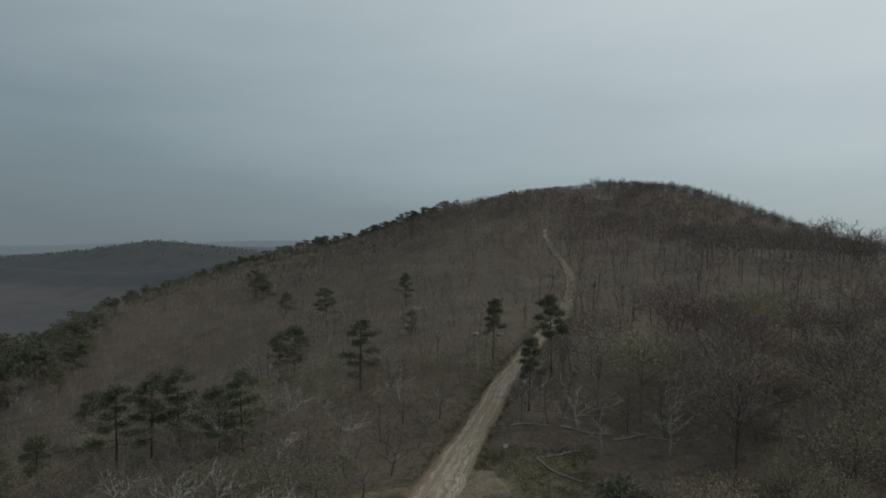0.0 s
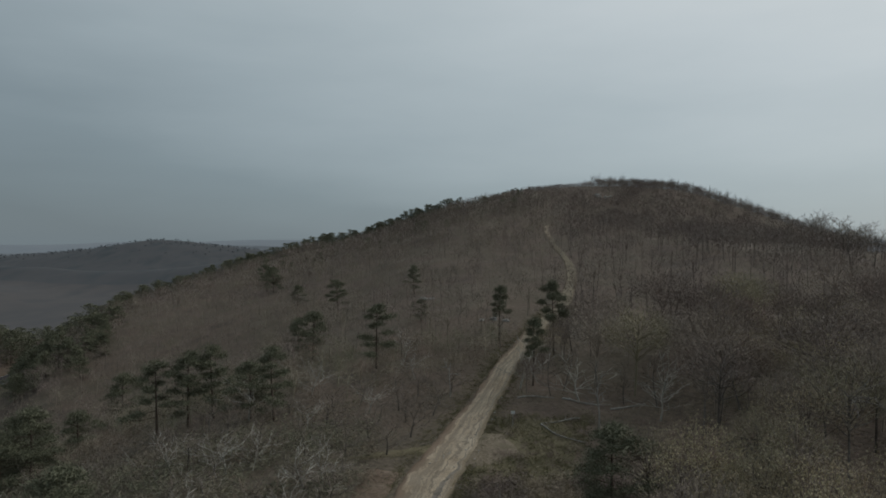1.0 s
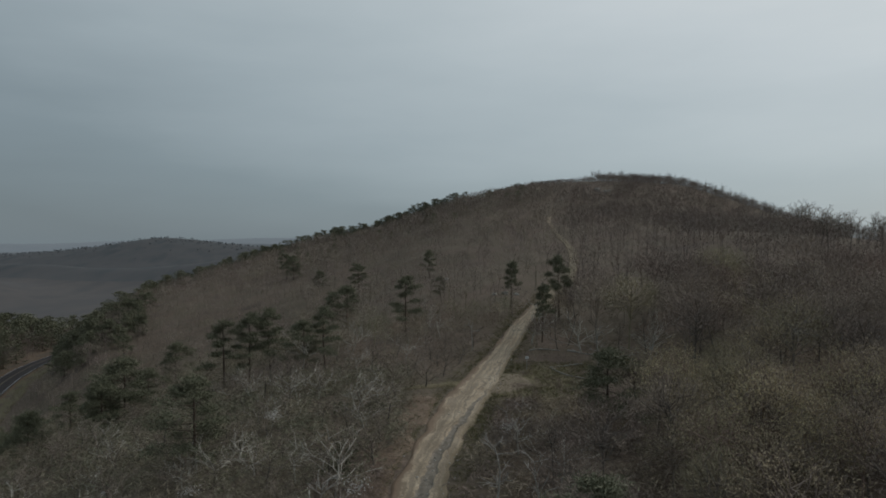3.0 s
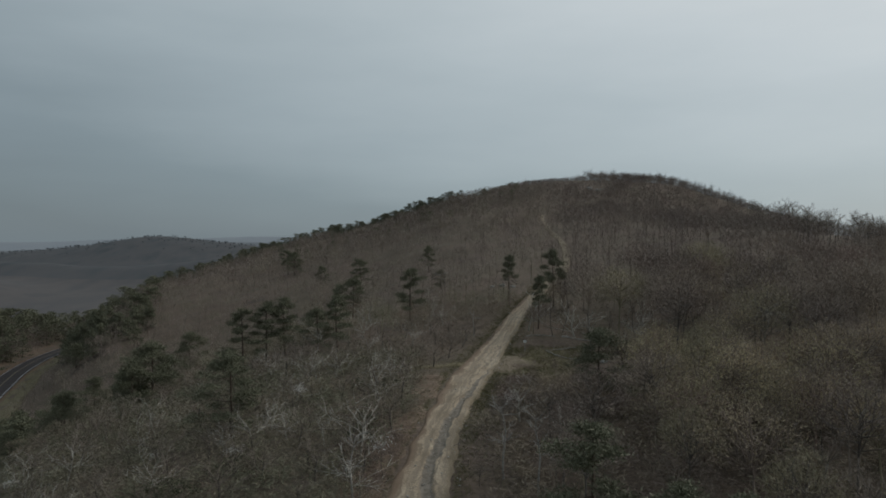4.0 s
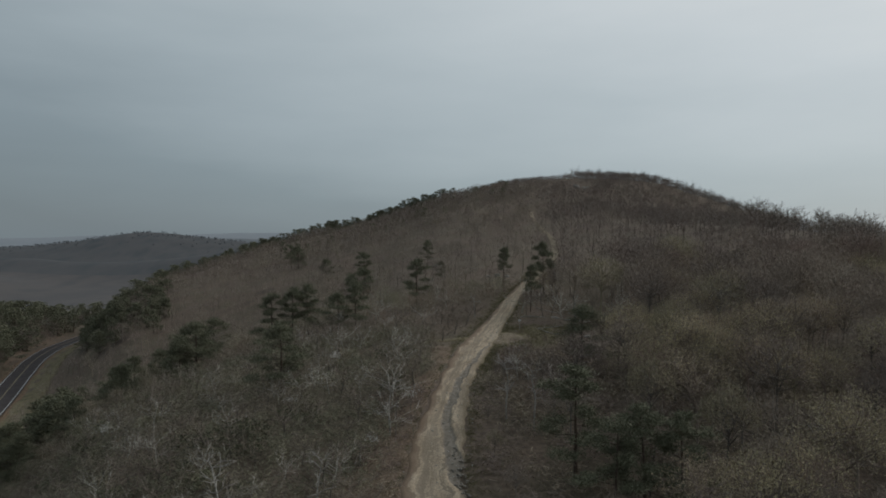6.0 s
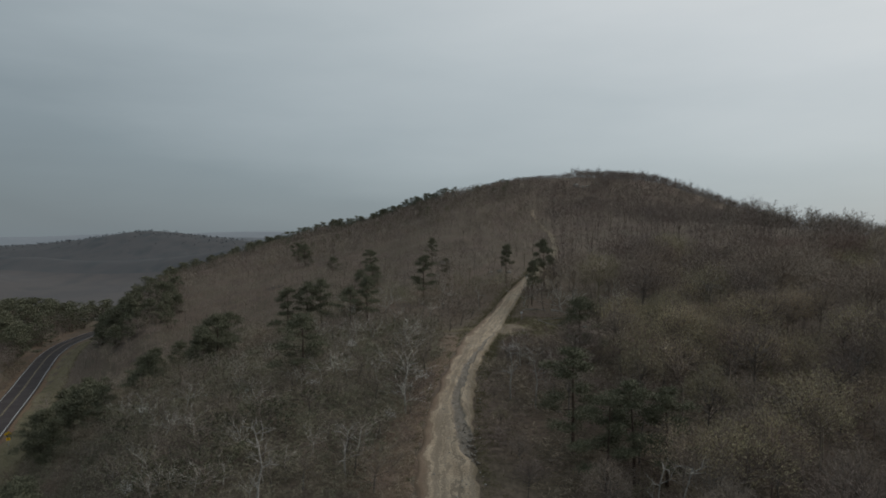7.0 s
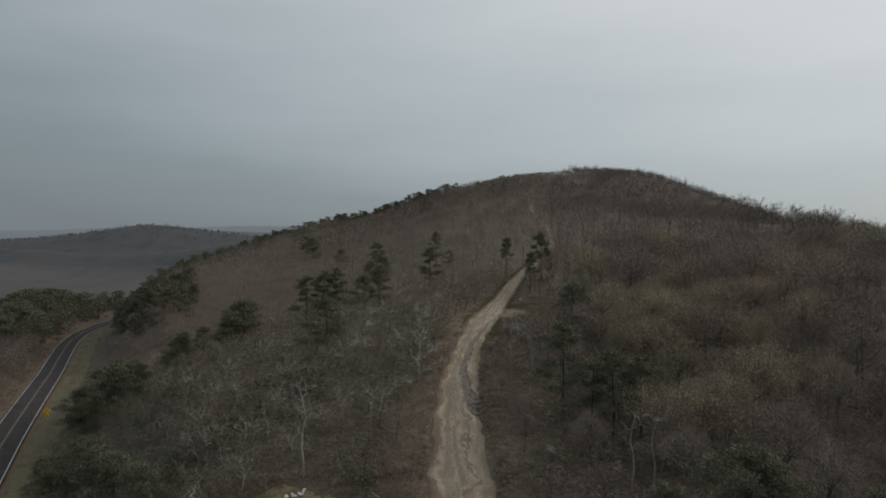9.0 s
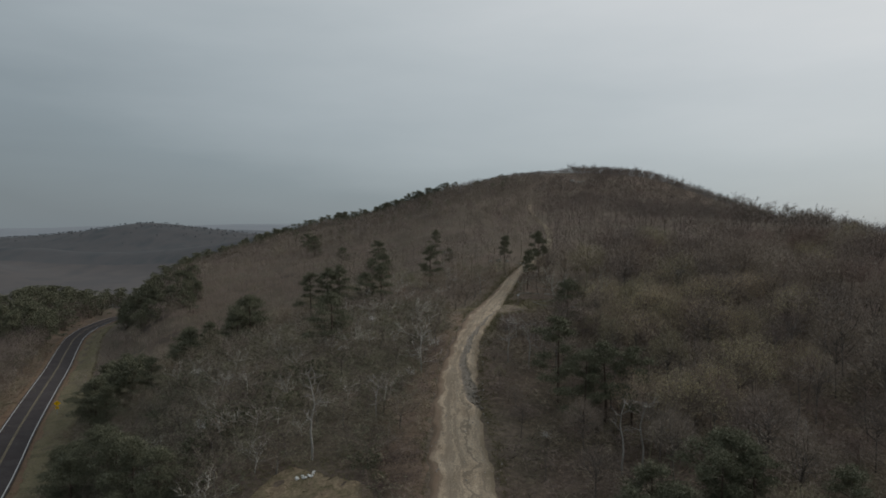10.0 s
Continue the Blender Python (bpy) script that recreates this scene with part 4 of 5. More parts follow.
def apart(x, y, gap):
    """Which of the spots keep a gap from those before them."""
    kept, cells = [], {}
    for n in range(len(x)):
        c = (int(x[n] // gap), int(y[n] // gap))
        if all((x[n] - x[m]) ** 2 + (y[n] - y[m]) ** 2 > gap * gap for i in (-1, 0, 1) for j in (-1, 0, 1) for m in cells.get((c[0] + i, c[1] + j), ())):
            cells.setdefault(c, []).append(n)
            kept.append(n)
    return np.array(kept)


x, y = scatter(r, 8000, -92, 118, -42, 112)
seen = in_sight(x, y)
x, y = x[seen], y[seen]
gap = apart(x, y, 3.6)
x, y = x[gap], y[gap]
CLUMPS = ((18, 44), (20, 45), (26, 43), (22, 37), (29, 36), (15, 33), (25, 28), (26, 9), (17, 3), (34, 25), (42, 42))
free = np.ones(len(x), bool)
for cx, cy in CLUMPS + tuple((px, py) for px, py, h, kind in PINE_SPOTS if px > -5 and py < 30) + ((12, 46), (10.5, 42), (9.5, 38), (8, -2), (10, -2), (9, -5), (8.5, -8), (0, 27), (2, 24)):
    free &= np.hypot(x - cx, y - cy) > 3.4
x, y = x[free], y[free]
left = x < track_x(y)
tallest = np.flatnonzero(~left)
tallest = tallest[apart(x[tallest], y[tallest], 4.9)]
keep = np.sort(np.concatenate([np.flatnonzero(left), tallest]))
x, y, left = x[keep], y[keep], left[keep]
order = np.argsort(np.hypot(x + 6, y - 28))
mine, rest = order[:250], order[250:]
beside = lambda x, y: np.abs(x - track_x(y)) - track_half(y)
for n in mine:
    if left[n]:
        stand("bare_tree", GNARLED[n % 8], x[n], y[n], r.uniform(0.42, 0.7), r.uniform(0, 6.283), "low gnarled leafless tree with brown spreading twigs", "tree", "bare trees by the track", squat=1.35)
    else:
        stand("bare_tree", HARDWOOD[n % 8] if n % 4 else NEAR_MESH[n % 8], x[n], y[n], r.uniform(0.85, 1.35) * float(np.clip(0.2 + 0.06 * beside(x[n], y[n]), 0.25, 1)), r.uniform(0, 6.283), "leafless grey-brown tree standing in leaf litter", "tree", "bare trees by the track")
PALE_SPOTS = [(-14.6, 35.0, 0.7), (-14.2, 26.5, 0.6), (-19.4, 16.8, 0.5), (-36, 11.8, 0.5), (-39.3, 14.3, 0.45), (-33.7, 14, 0.4), (-27.0, 40, 0.5), (-51, 38.5, 0.45), (-60, 52, 0.5), (-27, 15, 0.35), (-34, 21, 0.4),
              (-19, 38, 0.45), (-25.7, 44, 0.5), (-14.3, 50, 0.55), (-10.9, 80, 0.55), (-31, 41, 0.45), (-41, 48.4, 0.5), (-18, 75, 0.5), (-25, 62, 0.5), (-6, 94, 0.5), (-22, 66, 0.5), (-15, 57, 0.5), (-45, 30, 0.4), (-50, 24, 0.4),
              (2.2, 43.2, 0.6), (5.5, 38, 0.6), (13.5, 3.5, 0.5), (24, -1, 0.5), (29, 0, 0.5), (24, 44, 0.5), (31, 20, 0.5),
              (17, 83.5, 0.85), (9.5, 88.5, 0.8), (24.9, 75.5, 0.65), (28, 84, 0.8), (-27.4, 82.6, 0.7), (-13.4, 57.6, 0.6), (-20.4, 91, 0.7), (-24.3, 62.6, 0.55), (-30.5, 64.7, 0.6), (-8, 105, 0.6)]
px, py = scatter(np.random.RandomState(77), 150, -58, -14, -4, 72)
gap = apart(px, py, 6.0)
PALE_SPOTS += [(float(px[n]), float(py[n]), 0.34 + 0.05 * (n % 5)) for n in gap[:26]]
for n, (x_, y_, k) in enumerate(PALE_SPOTS):
    stand("bare_tree", LICHENED[n % 8], x_, y_, k, n * 1.7, "low gnarled leafless tree with pale lichened twigs", "tree", "bare trees by the track", squat=1.4)
for n, (x_, y_, k) in enumerate(((19.3, 83.5, 0.8), (13.5, 85.5, 0.75), (22.5, 82.5, 0.7), (35.3, 77.2, 1.05), (31, 72, 0.8), (26, 80, 0.85), (15.5, 88, 0.8), (36, 64, 0.9))):
    stand("bare_tree", NEAR_MESH[n], x_, y_, k, n * 2.1, "leafless dark tree at the edge of the clearing", "tree", "bare trees by the track")
low, high = rest[left[rest]], rest[~left[rest]]
forest("scrub_woodland", "low leafless scrub on the open slope", "woodland", LOW, x[low], y[low], r.uniform(3.4, 6.2, len(low)), r, W_SLOPE, wide=(1.1, 1.5), tones=6)
hx, hy = x[high], y[high]
tall = r.uniform(7.5, 13.5, len(high)) * np.clip(0.2 + 0.06 * beside(hx, hy), 0.25, 1)
forest("bare_woodland", "leafless woodland on the near slope", "woodland", NEAR, hx, hy, tall, r, W_RIGHT, wide=(0.9, 1.25), tones=6)
x, y = scatter(r, 60, 0, 62, -32, 42)
forest("low_woodland", "low brown leafless thicket beside the track", "woodland", LOW, x, y, r.uniform(3.2, 5.8, len(x)), r, W_RIGHT, wide=(1.2, 1.5), tones=6)
EVER = [crowned(180 + n, 9.0, 16, 40, 0.8, 0.03, 1, 0.8, spread=0.5, core=0.42, low=-0.8, bud=(0.75, 0.16)) for n in range(4)]
x, y = scatter(r, 900, -70, -12, -28, 62)
keep = (waves(x, y, 16, 71) > 0.3) & (beside(x, y) > 3)
x, y = x[keep], y[keep]
gap = apart(x, y, 2.4)
x, y = x[gap], y[gap]
forest("evergreen_brush", "dark olive evergreen shrubs between the bare trees", "shrubs", EVER, x, y, r.uniform(1.6, 3.4, len(x)), r, W_SLOPE[:3] + W_EVER, wide=(1.0, 1.5), tones=3)
bx_, by_ = np.array(CLUMPS, float).T
x = np.concatenate([np.repeat(bx_, 5) + r.normal(0, 2.6, 5 * len(CLUMPS)), r.uniform(10, 90, 40)])
y = np.concatenate([np.repeat(by_, 5) + r.normal(0, 2.2, 5 * len(CLUMPS)), r.uniform(8, 100, 40)])
gap = apart(x, y, 2.2)
x, y = x[gap], y[gap]
ok = (beside(x, y) > 4) & ((y < 49) | clear(x, y))
x, y = x[ok], y[ok]
forest("budding_woodland", "trees in yellow-green bud beside the track", "woodland", BUDDING, x, y, r.uniform(8.0, 11.0, len(x)) * np.clip(0.4 + 0.08 * beside(x, y), 0.5, 1), r, W_RIGHT + W_BUD, wide=(0.9, 1.2), tones=6)
yy = np.concatenate([r.uniform(60, 270, 90), r.uniform(95, 200, 50)])
xx = road_x(yy) - 9.0 - np.concatenate([np.abs(r.normal(0, 16, 90)), r.uniform(0, 14, 50)])
forest("roadside_thicket", "dark olive thicket beyond the road", "thicket", BUDFAR, xx, yy, np.concatenate([r.uniform(4, 8, 90), r.uniform(2.5, 5.5, 50)]), r, W_DARK + W_EVER, wide=(1.1, 1.4), tones=5)
yy = r.uniform(70, 260, 420)
xx = road_x(yy) - 9.5 - r.uniform(0, 1, 420) ** 1.3 * 46
forest("roadside_scrub", "low leafless scrub on the bank beyond the road", "scrub", MID, xx, yy, r.uniform(3.0, 7.0, 420), r, W_DARK, wide=(1.1, 1.5), tones=5)
yy = r.uniform(60, 360, 420)
xx = road_x(yy) - 9 - np.abs(r.normal(0, 26, 420))
forest("valley_woodland", "leafless brown woodland beyond the road", "woodland", MID, xx, yy, r.uniform(4.5, 9, 420), r, W_DARK, wide=(1.2, 1.6), tones=5)
x, y = scatter(r, 5200, -135, 170, 106, 330)
gap = apart(x, y, 3.6)
x, y = x[gap], y[gap]
tallest = np.flatnonzero(x > track_x(y))
keep = np.concatenate([np.flatnonzero(x <= track_x(y)), tallest[apart(x[tallest], y[tallest], 4.8)]])
x, y = x[keep], y[keep]
keep = (r.rand(len(x)) < 1 - ease(y, 235, 330)) & ((x < track_x(y)) | (r.rand(len(x)) < 0.95))
x, y = x[keep], y[keep]
for name, label, side, mat in (("hillside_woodland", "leafless brown scrub woodland covering the hillside", x < track_x(y), W_HILL), ("hardwood_stand", "taller dark leafless hardwoods covering the hillside", x >= track_x(y), W_DARK)):
    sx, sy = x[side], y[side]
    tall = np.where(sx > track_x(sy), r.uniform(6.5, 11.0, len(sx)) * (1 - 0.22 * ease(sx - track_x(sy), 55, 75)), r.uniform(4, 7.0, len(sx)))
    forest(name, label, "woodland", MID, sx, sy, tall, r, mat, wide=(1.05, 1.4), tones=5)
x, y = scatter(r, 5600, -150, 250, 215, 470)
keep = r.rand(len(x)) < ease(y, 215, 320)
x, y = np.concatenate([x[keep], r.uniform(30, 262, 420), r.uniform(60, 250, 1000), r.uniform(80, 215, 700), r.uniform(-60, 60, 400)]), np.concatenate([y[keep], r.uniform(412, 452, 420), r.uniform(300, 412, 1000), r.uniform(170, 330, 700), r.uniform(330, 400, 400)])
gap = (np.abs(x - 86) > 7) | (np.abs(y - 372) > 9)
x, y = x[gap], y[gap]
east = x + 14 * waves(x, y, 40, 72) > 52
for name, label, side, mat in (("hilltop_woodland", "leafless brown woodland on the hilltop", ~east, W_HILL), ("hilltop_hardwoods", "dark leafless hardwoods on the hilltop", east, W_DARK)):
    forest(name, label, "woodland", FAR, x[side], y[side], r.uniform(3.5, 7.0, side.sum()) * (1 - 0.5 * ((x[side] > 5) & (x[side] < 95) & (y[side] > 385))), r, mat, wide=(1.2, 1.6), tones=5)
x, y = r.uniform(20, 262, 520), r.uniform(416, 452, 520)
forest("crest_brush", "low leafless brush along the crest", "brush", FAR, x, y, r.uniform(1.6, 3.2, 520), r, W_DARK, sink=0.6, wide=(1.6, 2.4), tones=5)

x, y = scatter(r, 170, -60, 70, -130, -36)
forest("valleyward_woodland", "leafless brown woodland down the slope", "woodland", MID, x, y, r.uniform(4, 7.5, len(x)), r, W_SLOPE, wide=(1.2, 1.6), tones=6)

# the bare trees that stand out against the sky on the spur
SPUR_SPOTS = [(93, 116.5, 12.6), (100.5, 115.6, 10.2), (108.6, 180.5, 9.8), (96.5, 119, 11.0), (112, 190, 9.0)]
for n in range(34):
    y = 84 + 150 * (n + r.uniform(0, 0.8)) / 34
    SPUR_SPOTS.append((float(track_x(y)) + 82 + r.uniform(-9, 12), y, r.uniform(8.5, 12.5)))
for n, (x, y, h) in enumerate(SPUR_SPOTS):
    stand("bare_tree", SPUR[n % 8], x, y, h / 9.0, r.uniform(0, 6.283), "tall leafless tree dark against the sky on the spur", "tree", "bare trees on the spur", squat=1.1)
RIDGE = []
for n in range(8):
    tr, bo = bare_tree_shape(380 + n, 9.0, 9, 2, 2, 1.2, 0.045, low=0.1)
    RIDGE.append(shape_of(tr, bo, 4, True))
x = np.concatenate([r.uniform(95, 262, 120), r.uniform(132, 172, 40)])
y = np.concatenate([r.uniform(420, 446, 120), r.uniform(150, 226, 40)])
forest("ridge_trees", "bare trees in a row against the sky on the ridge", "trees", RIDGE, x, y, np.where(y > 300, r.uniform(5.5, 8.5, 160), r.uniform(6, 9, 160)), r, [M_TWIG])

# low brush and grass
TUFTS, BUSHES, DOTS = [], [], []
for n in range(6):
    q = np.random.RandomState(400 + n)
    v, f = blades(q, np.zeros((1, 3)), 14, 0.4, 0.9, 0.035, 0.1)
    v[:, 2] = np.maximum(v[:, 2], -0.1)
    TUFTS.append((v, f, np.zeros(len(f), int)))
    c = q.normal(size=(9, 3)) * [0.45, 0.45, 0.12] + [0, 0, 0.45]
    v, f = blades(q, c, 9, 0.26, 0.3, 0.019)
    BUSHES.append((v, f, np.zeros(len(f), int)))
    c = q.normal(size=(6, 3)) * [0.22, 0.22, 0.2] + [0, 0, 0.6]
    v, f = blades(q, c, 5, 0.12, 0.3, 0.14)
    DOTS.append((v, f, np.zeros(len(f), int)))
x, y = scatter(r, 3300, -95, 60, -38, 120)
forest("brush", "low brown and grey-green brush between the trees", "brush", BUSHES, x, y, r.uniform(0.7, 2.0, len(x)), r, [M_BRUSH], of=1.0, sink=0.0)
x, y = scatter(r, 1300, -6, 60, -36, 60)
forest("brush", "low brown brush between the trees", "brush", BUSHES, x, y, r.uniform(0.9, 2.4, len(x)), r, [M_FOREST], of=1.0, sink=0.0, wide=(1.1, 1.6))
x, y = scatter(r, 2600, -66, -10, -30, 75)
forest("undergrowth", "dark olive evergreen undergrowth below the bare trees", "undergrowth", BUSHES, x, y, r.uniform(0.9, 2.2, len(x)), r, [M_OLIVE], of=1.0, sink=0.0)
yy = r.uniform(-30, 140, 4800)
side = np.where(r.rand(4800) < 0.5, -1, 1)
xx = track_x(yy) + side * (track_half(yy) * 0.93 + np.abs(r.normal(0.1, 1.2, 4800)))
forest("verge_grass", "tufts of dry yellow-green grass along the track", "grass", TUFTS, xx, yy, r.uniform(0.2, 0.55, 4800), r, [M_GRASS], of=1.0, sink=0.0)
yy = r.uniform(10, 210, 900)
xx = road_x(yy) - r.uniform(6.5, 17, 900)
forest("bank_brush", "low brown and grey-green brush on the bank beyond the road", "brush", BUSHES, xx, yy, r.uniform(0.9, 2.4, 900), r, [M_BRUSH], of=1.0, sink=0.0, wide=(1.2, 1.8))
yy = r.uniform(10, 260, 2200)
xx = road_x(yy) + r.uniform(5.5, 13.5, 2200)
forest("roadside_grass", "dry grass tufts on the verge of the road", "grass", TUFTS, xx, yy, r.uniform(0.35, 0.9, 2200), r, [M_GRASS], of=1.0, sink=-0.1, wide=(1.2, 2.0))
yy = np.concatenate([r.uniform(57, 84, 600), r.uniform(44, 58, 700)])
xx = track_x(yy) + r.uniform(5, 27, 1300)
forest("clearing_brush", "low brown weeds on the open ground by the turnout", "brush", BUSHES, xx, yy, np.where(yy > 57, r.uniform(0.3, 0.8, 1300), r.uniform(0.6, 1.6, 1300)), r, [M_FOREST], of=1.0, sink=0.0)
yy = r.uniform(-19, 5, 900)
xx = -27.5 + 10 * r.uniform(-1, 1, 900)
keep = np.hypot((xx + 27.5) / 9.5, (yy + 8) / 12) > r.uniform(0.35, 1.0, 900)
forest("clearing_tufts", "tufts of tawny grass on the bare clearing", "grass", TUFTS, xx[keep], yy[keep], r.uniform(0.3, 0.8, keep.sum()), r, [M_GRASS], of=1.0, sink=0.0)
yy = r.uniform(-25, 40, 500)
xx = track_x(yy) - track_half(yy) - r.uniform(0.3, 6.5, 500)
forest("bank_tufts", "dry tufts and brown brush on the reddish bank", "brush", BUSHES, xx, yy, r.uniform(0.5, 1.3, 500), r, [M_FOREST], of=1.0, sink=0.0)
yy = r.uniform(47, 78, 1500)
xx = track_x(yy) + r.uniform(3, 15, 1500)
ok = np.abs(yy - 66.5) / 6.0 + np.maximum(xx - track_x(yy) - 3.4, 0) / 5.4 > 1
forest("clearing_grass", "tall dry yellow-green grass in the clearing", "grass", TUFTS, xx[ok], yy[ok], r.uniform(0.4, 0.9, ok.sum()), r, [M_GRASS], of=1.0, sink=0.0)
xx = r.uniform(-1500, -250, 700)
yy = 1900 + r.normal(0, 90, 700)
# these pines share the far hill's painted haze glow
forest("far_pines", "tiny dark pines with painted haze glow on the crest of the far hill", "pines", DOTS, xx, yy, r.uniform(2.5, 5.5, 700), r, [M_FAR], of=1.0, sink=0.0, over=far_land)


# loose stones on the track
PEBBLES = []
for n in range(5):
    q = np.random.RandomState(450 + n)
    v = np.array([[1, 0, 0], [-1, 0, 0], [0, 1, 0], [0, -1, 0], [0, 0, 0.8], [0, 0, -0.5]]) * q.uniform(0.6, 1.3, (6, 1))
    PEBBLES.append((v, np.array([[0, 2, 4], [2, 1, 4], [1, 3, 4], [3, 0, 4], [2, 0, 5], [1, 2, 5], [3, 1, 5], [0, 3, 5]]), np.zeros(8, int)))
yy = r.uniform(-20, 120, 320)
xx = track_x(yy) + track_half(yy) * np.clip(r.normal(0.3, 0.6, 320), -1.1, 1.1)
gy = r.uniform(14, 55, 260)
gx = track_x(gy) + track_half(gy) * (gully_u(gy) + gully_half(gy) * r.uniform(-0.8, 0.8, 260))
forest("gully_stones", "broken grey stones in the washed-out gully of the track", "stones", PEBBLES, gx, gy, r.uniform(0.06, 0.18, 260), r, [M_GULLYSTONE], of=1.0, sink=-0.2, wide=(0.9, 1.4))
forest("loose_stones", "loose pale stones strewn on the dirt track", "stones", PEBBLES, xx, yy, r.uniform(0.04, 0.12, 320), r, [M_STONE], of=1.0, sink=-0.43, wide=(0.9, 1.3))


# ---- single things ----
def rock_mesh(seed, size, mat):
    """A faceted stone."""
    bm = bmesh.new()
    bmesh.ops.create_icosphere(bm, subdivisions=2, radius=1.0)
    q = np.random.RandomState(seed)
    ph = q.uniform(0, 6, 6)
    for v in bm.verts:
        n = 0.75 + 0.22 * math.sin(2.3 * v.co.x + ph[0]) * math.sin(2.7 * v.co.y + ph[1]) + 0.12 * math.sin(5 * v.co.z + ph[2] + 3 * v.co.x)
        v.co = Vector((v.co.x * n * size[0], v.co.y * n * size[1], v.co.z * n * size[2]))
    me = bpy.data.meshes.new("rock")
    bm.to_mesh(me)
    bm.free()
    me.materials.append(mat)
    return me


def put(name, me, x, y, up, turn, label, category, group="", tilt=0.0):
    ob = new(name, me)
    ob.matrix_world = Matrix.LocRotScale((x, y, float(land(x, y)) + up), Euler((tilt, 0, turn)), (1, 1, 1))
    return tagged(ob, label, category, group)


rr = random.Random(9)
for n in range(15):
    put("white_rock", rock_mesh(600 + n, (rr.uniform(0.1, 0.36), rr.uniform(0.1, 0.3), rr.uniform(0.08, 0.24)), M_BLOSSOM), -28.0 + rr.uniform(-0.9, 1.2), 0.8 + rr.uniform(-0.4, 0.5), 0.12, rr.uniform(0, 6), "whitish rubble lying on bare earth", "rubble", "rubble on the clearing")
for n in range(7):
    put("pale_boulder", rock_mesh(620 + n, (rr.uniform(1.2, 2.6), rr.uniform(0.8, 1.6), rr.uniform(0.6, 1.2)), M_STONE), 87.7 + rr.uniform(-5, 5), 378 + rr.uniform(-4, 4), 0.3, rr.uniform(0, 6), "pale tawny boulder in a gap near the hilltop", "boulder", "boulders near the top")
for n, (x, y, w) in enumerate(((-6.5, 163, 1.6), (-4.5, 162, 1.1), (8.5, 128, 1.3), (10.5, 126, 1.0), (6.0, 127, 0.9), (-37.9, 40.2, 0.8), (17.5, 66.5, 0.7))):
    put("pale_boulder", rock_mesh(640 + n, (w, w * 0.6, w * 0.45), M_STONE), x, y, 0.2, n, "pale grey boulder among the bare trees", "boulder", "boulders on the slope")


def snag(seed, height, x, y, mat, label, stubs=7):
    """A dead standing trunk with a few broken limbs."""
    q = np.random.RandomState(seed)
    pts = [np.array([0.05 * h * math.sin(h + seed), 0.03 * h * math.cos(1.3 * h), h]) for h in np.linspace(-0.3, height, 7)]
    rad = np.linspace(0.013 * height + 0.03, 0.03, 7)
    root = new("dead_tree")
    root.matrix_world = Matrix.Translation((x, y, float(land(x, y))))
    new("trunk", mesh_of("snag_trunk", *tubes([[*pts[i], *pts[i + 1], rad[i], rad[i + 1]] for i in range(6)], 7), mat, smooth=True)).parent = root
    for k in range(stubs):
        h = q.uniform(0.45, 1.0) * 6
        i = min(int(h), 5)
        p = pts[i] + (pts[i + 1] - pts[i]) * (h - i)
        az, el = k * 2.4, q.uniform(0.1, 0.9)
        d = np.array([math.cos(az) * math.cos(el), math.sin(az) * math.cos(el), math.sin(el)])
        m = p + d * q.uniform(0.4, 1.0)
        segs = [[*p, *m, 0.038, 0.03]]
        for j in range(3):
            d2 = turned(q, d, q.uniform(0.3, 1.0))
            e = m + d2 * q.uniform(0.4, 1.0)
            d3 = turned(q, d2, 0.6)
            segs.append([*m, *e, 0.028, 0.02])
            segs.append([*e, *(e + d3 * q.uniform(0.3, 0.8)), 0.02, 0])
        new("limb", mesh_of("snag_limb", *tubes(segs, 4), mat)).parent = root
    return tagged(root, label, "dead tree", "dead trees")


snag(1, 10.3, -27.5, 4.4, M_PALE, "pale dead tree with broken limbs in the brush", 17)
snag(2, 4.6, -0.6, 85.3, M_PALE, "pale bare dead trunk near the dirt track", 2)
snag(3, 3.8, 28.6, 146, M_BARK, "dark broken dead trunk beside the track", 2)
snag(4, 3.6, 36, 210, M_BARK, "dark broken dead trunk beside the track", 2)
snag(5, 8.4, 8.0, -2.0, M_PALE, "pale forked dead tree among brown trees", 6)
snag(6, 8.0, 10.4, -1.6, M_PALE, "pale forked dead tree among brown trees", 5)
snag(7, 6.5, 17, 73, M_PALE, "pale dead tree in the open wood", 8)
snag(8, 6.0, -14.5, 26, M_PALE, "pale dead tree leaning over brush by the bank", 9)
snag(10, 6.9, -0.8, 30.2, M_PALE, "pale bare tree forking low beside the track", 11)
snag(11, 6.9, 2.1, 27.6, M_PALE, "pale bare tree beside the track", 9)
snag(9, 5.5, -20.3, 11.5, M_PALE, "pale dead tree in thick brush", 8)


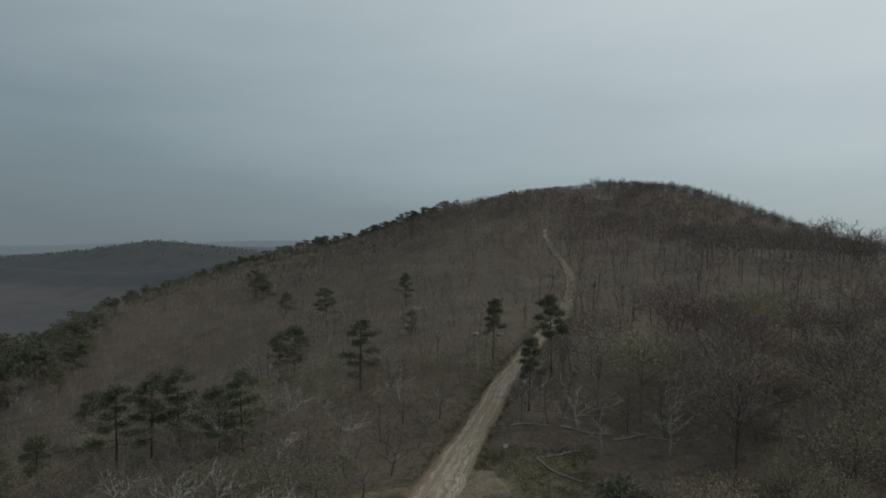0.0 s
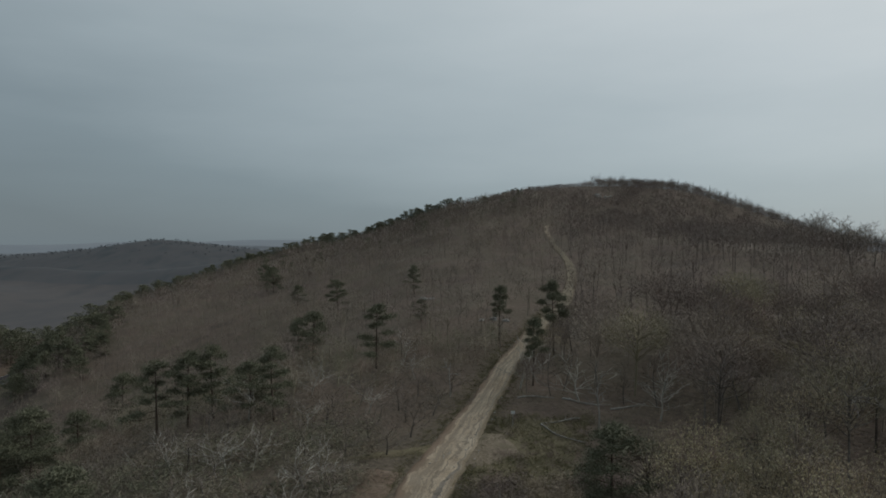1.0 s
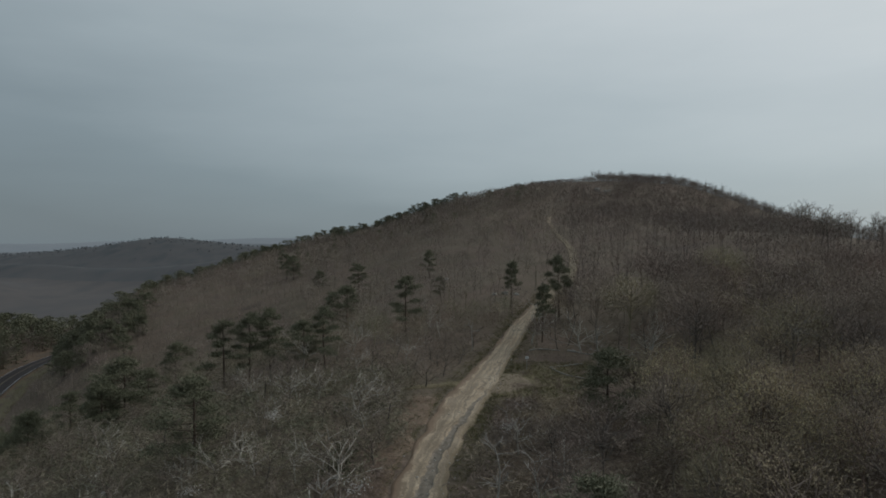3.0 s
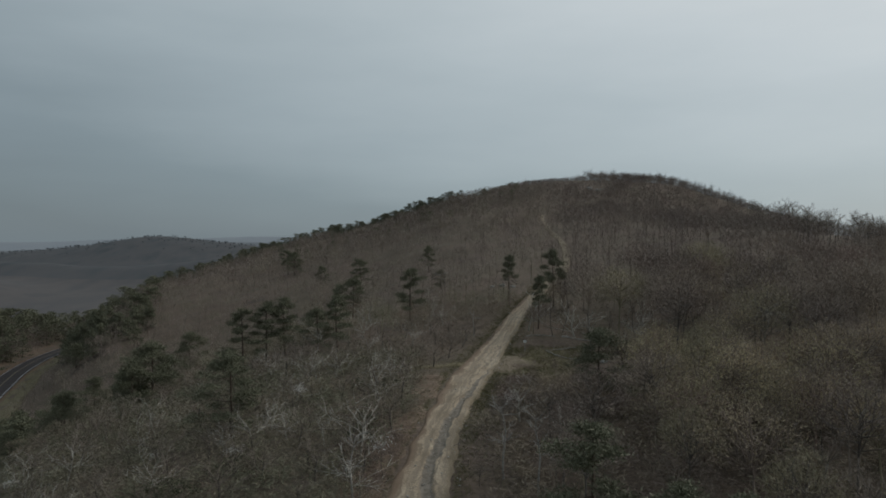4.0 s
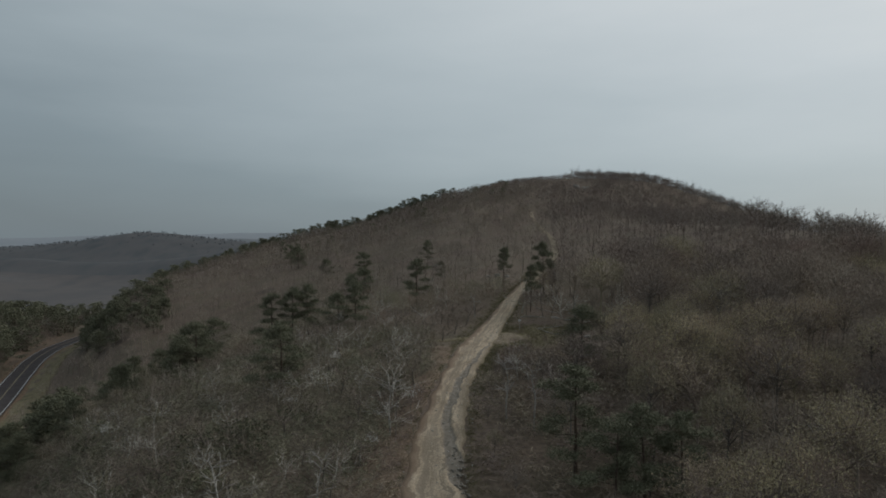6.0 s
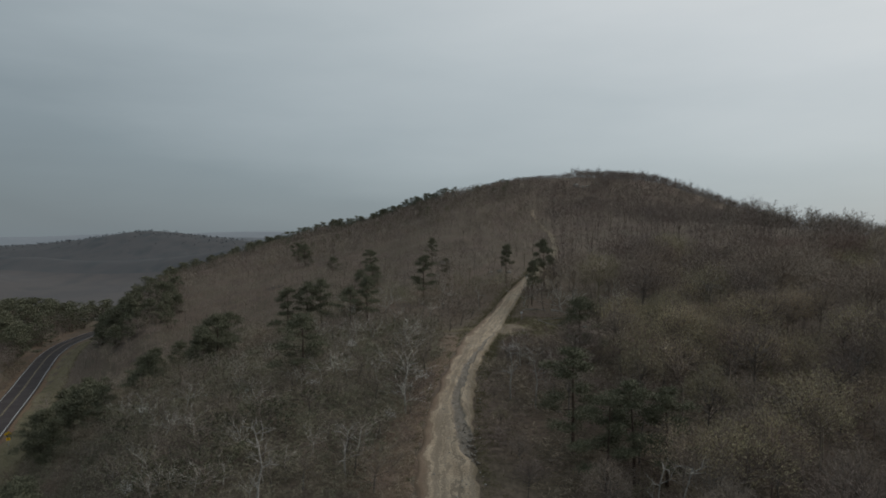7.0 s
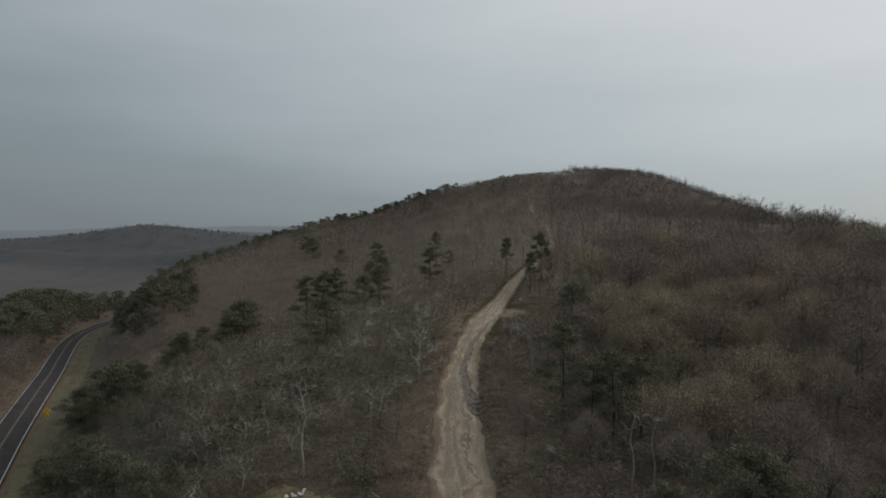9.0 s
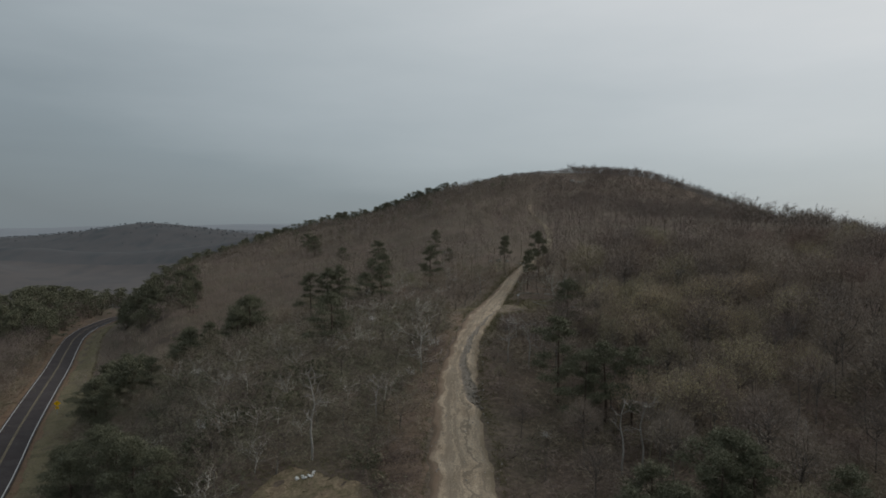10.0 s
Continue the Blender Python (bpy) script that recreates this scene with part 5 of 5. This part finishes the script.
def log(seed, x, y, length, turn, mat, label):
    """A fallen trunk with stubs."""
    q = np.random.RandomState(seed)
    pts = [np.array([s * length, 0.35 * math.sin(5 * s + 2 * seed), 0.0]) for s in np.linspace(0, 1, 6)]
    c, s_ = math.cos(turn), math.sin(turn)
    out = []
    for p in pts:
        wx, wy = x + p[0] * c - p[1] * s_, y + p[0] * s_ + p[1] * c
        out.append(np.array([wx, wy, float(land(wx, wy)) + 0.16]))
    rad = np.linspace(0.12, 0.05, 6)
    root = new("fallen_log")
    root.matrix_world = Matrix.Translation(out[0])
    loc = [p - out[0] for p in out]
    new("trunk", mesh_of("log_trunk", *tubes([[*loc[i], *loc[i + 1], rad[i], rad[i + 1]] for i in range(5)], 7), mat, smooth=True)).parent = root
    for k in range(4):
        i = 1 + k % 4
        d = turned(q, np.array([0, 0, 1.0]), 0.9)
        new("stub", mesh_of("log_stub", *tubes([[*loc[i], *(loc[i] + d * q.uniform(0.4, 0.9)), 0.05, 0]], 4), mat)).parent = root
    return tagged(root, label, "fallen log", "fallen logs")


log(1, 10.0, 74.0, 7.5, radians(-58), M_PALE, "pale fallen log lying on the leaf litter")
log(2, 15.5, 76.5, 5.5, radians(200), M_PALE, "pale branchy fallen log on the leaf litter")
log(3, 8.5, 84.5, 5.0, radians(5), M_PALE, "pale fallen log by the edge of the wood")
log(4, 14.5, 84.0, 6.5, radians(-20), M_STONE, "pale fallen log by the edge of the wood")
log(5, 20.0, 80.0, 5.0, radians(12), M_PALE, "pale fallen log by the edge of the wood")
log(6, -36.0, 9.0, 3.0, radians(60), M_PALE, "short pale log in the brush")


def blossom_shrub(x, y, height, seed):
    tr, bo = bare_tree_shape(700 + seed, 9.0, 7, 2, 3, 0.7, 0.03, low=0.3)
    k = height / 9.0
    parts = [("trunk", mesh_of("shrub_trunk", *tubes(tr, 4), M_BARK))] + [("limb", mesh_of("shrub_limb", *tubes(b, 3), M_TWIG)) for b in bo]
    tips = np.array([s[3:6] for b in bo for s in b if s[7] == 0])
    tips = tips[tips[:, 2] > np.percentile(tips[:, 2], 60)][::2]
    parts.append(("blossom", mesh_of("shrub_blossom", *blades(np.random.RandomState(seed), tips, 9, 0.5, 0.2, 0.09), M_BLOSSOM)))
    stand("flowering_shrub", parts, x, y, k, seed, "small flowering tree with white blossom at its tips", "flowering tree", "white-flowering trees", squat=1.1)


for n, (x, y, h) in enumerate(((1.4, 44.3, 3.4), (-23.7, 48.2, 3.4), (-16, 21, 2.6), (-12.2, 30, 3.6), (-27, 34, 2.8), (0.5, 3.5, 2.5), (-43, 13, 3.2), (-52, 38, 3.0))):
    blossom_shrub(x, y, h, n)


def box(name, size, mat, parent, at, turn=0.0, bevel=0.01, label=""):
    """A bevelled board as a part; size and centre in metres, turned about the way it faces."""
    bm = bmesh.new()
    bmesh.ops.create_cube(bm, size=1.0)
    for v in bm.verts:
        v.co = Vector((v.co.x * size[0], v.co.y * size[1], v.co.z * size[2]))
    bmesh.ops.bevel(bm, geom=bm.edges[:], offset=bevel, segments=2, affect="EDGES")
    bmesh.ops.transform(bm, matrix=Matrix.Translation(at) @ Matrix.Rotation(turn, 4, "Y"), verts=bm.verts)
    me = bpy.data.meshes.new(name)
    bm.to_mesh(me)
    bm.free()
    me.materials.append(mat)
    ob = new(name, me)
    ob.parent = parent
    return tagged(ob, label)


def build_sign():
    root = new("road_sign")
    root.matrix_world = Matrix.LocRotScale((-108.3, 100.2, float(land(-108.3, 100.2))), Euler((0, 0, radians(22))), (1.35, 1.35, 1.1))
    box("post", (0.07, 0.05, 3.7), M_STEEL, root, (0, 0.04, 1.55), 0, 0.008, "grey steel post")
    panel = box("warning_panel", (0.9, 0.02, 0.9), M_SIGN, root, (0, 0, 2.95), radians(45), 0.006, "yellow diamond panel with a black bent arrow")
    for at, size, turn in (((-0.08, -0.016, 2.78), (0.07, 0.008, 0.3), 0), ((0.0, -0.016, 2.99), (0.07, 0.008, 0.24), radians(45)), ((0.12, -0.016, 3.09), (0.15, 0.008, 0.07), radians(45))):
        box("arrow_stroke", size, M_BLACK, panel, at, turn, 0.003)
    plate = box("speed_plate", (0.6, 0.02, 0.6), M_SIGN, root, (0, 0, 1.95), 0, 0.006, "square yellow plate with dark bars")
    for at, size in (((-0.1, -0.016, 2.0), (0.07, 0.008, 0.2)), ((0.1, -0.016, 2.0), (0.07, 0.008, 0.2)), ((0, -0.016, 1.78), (0.26, 0.008, 0.04))):
        box("dark_bar", size, M_BLACK, plate, at, 0, 0.003)
    tagged(root, "yellow diamond bend sign on a steel post by the road", "road sign")


def build_marker():
    root = new("marker_post")
    x, y = 6.8, 73.6
    root.matrix_world = Matrix.LocRotScale((x, y, float(land(x, y))), Euler((0, 0, 0.15)), (1, 1, 1))
    box("post", (0.08, 0.08, 1.9), M_PALE, root, (0, 0, 0.85), 0, 0.01)
    box("board", (0.5, 0.03, 0.36), M_WHITE, root, (0, -0.06, 1.75), 0, 0.006, "small white board with no readable writing")
    tagged(root, "small white board on a thin post by the track", "marker post")


build_sign()
build_marker()
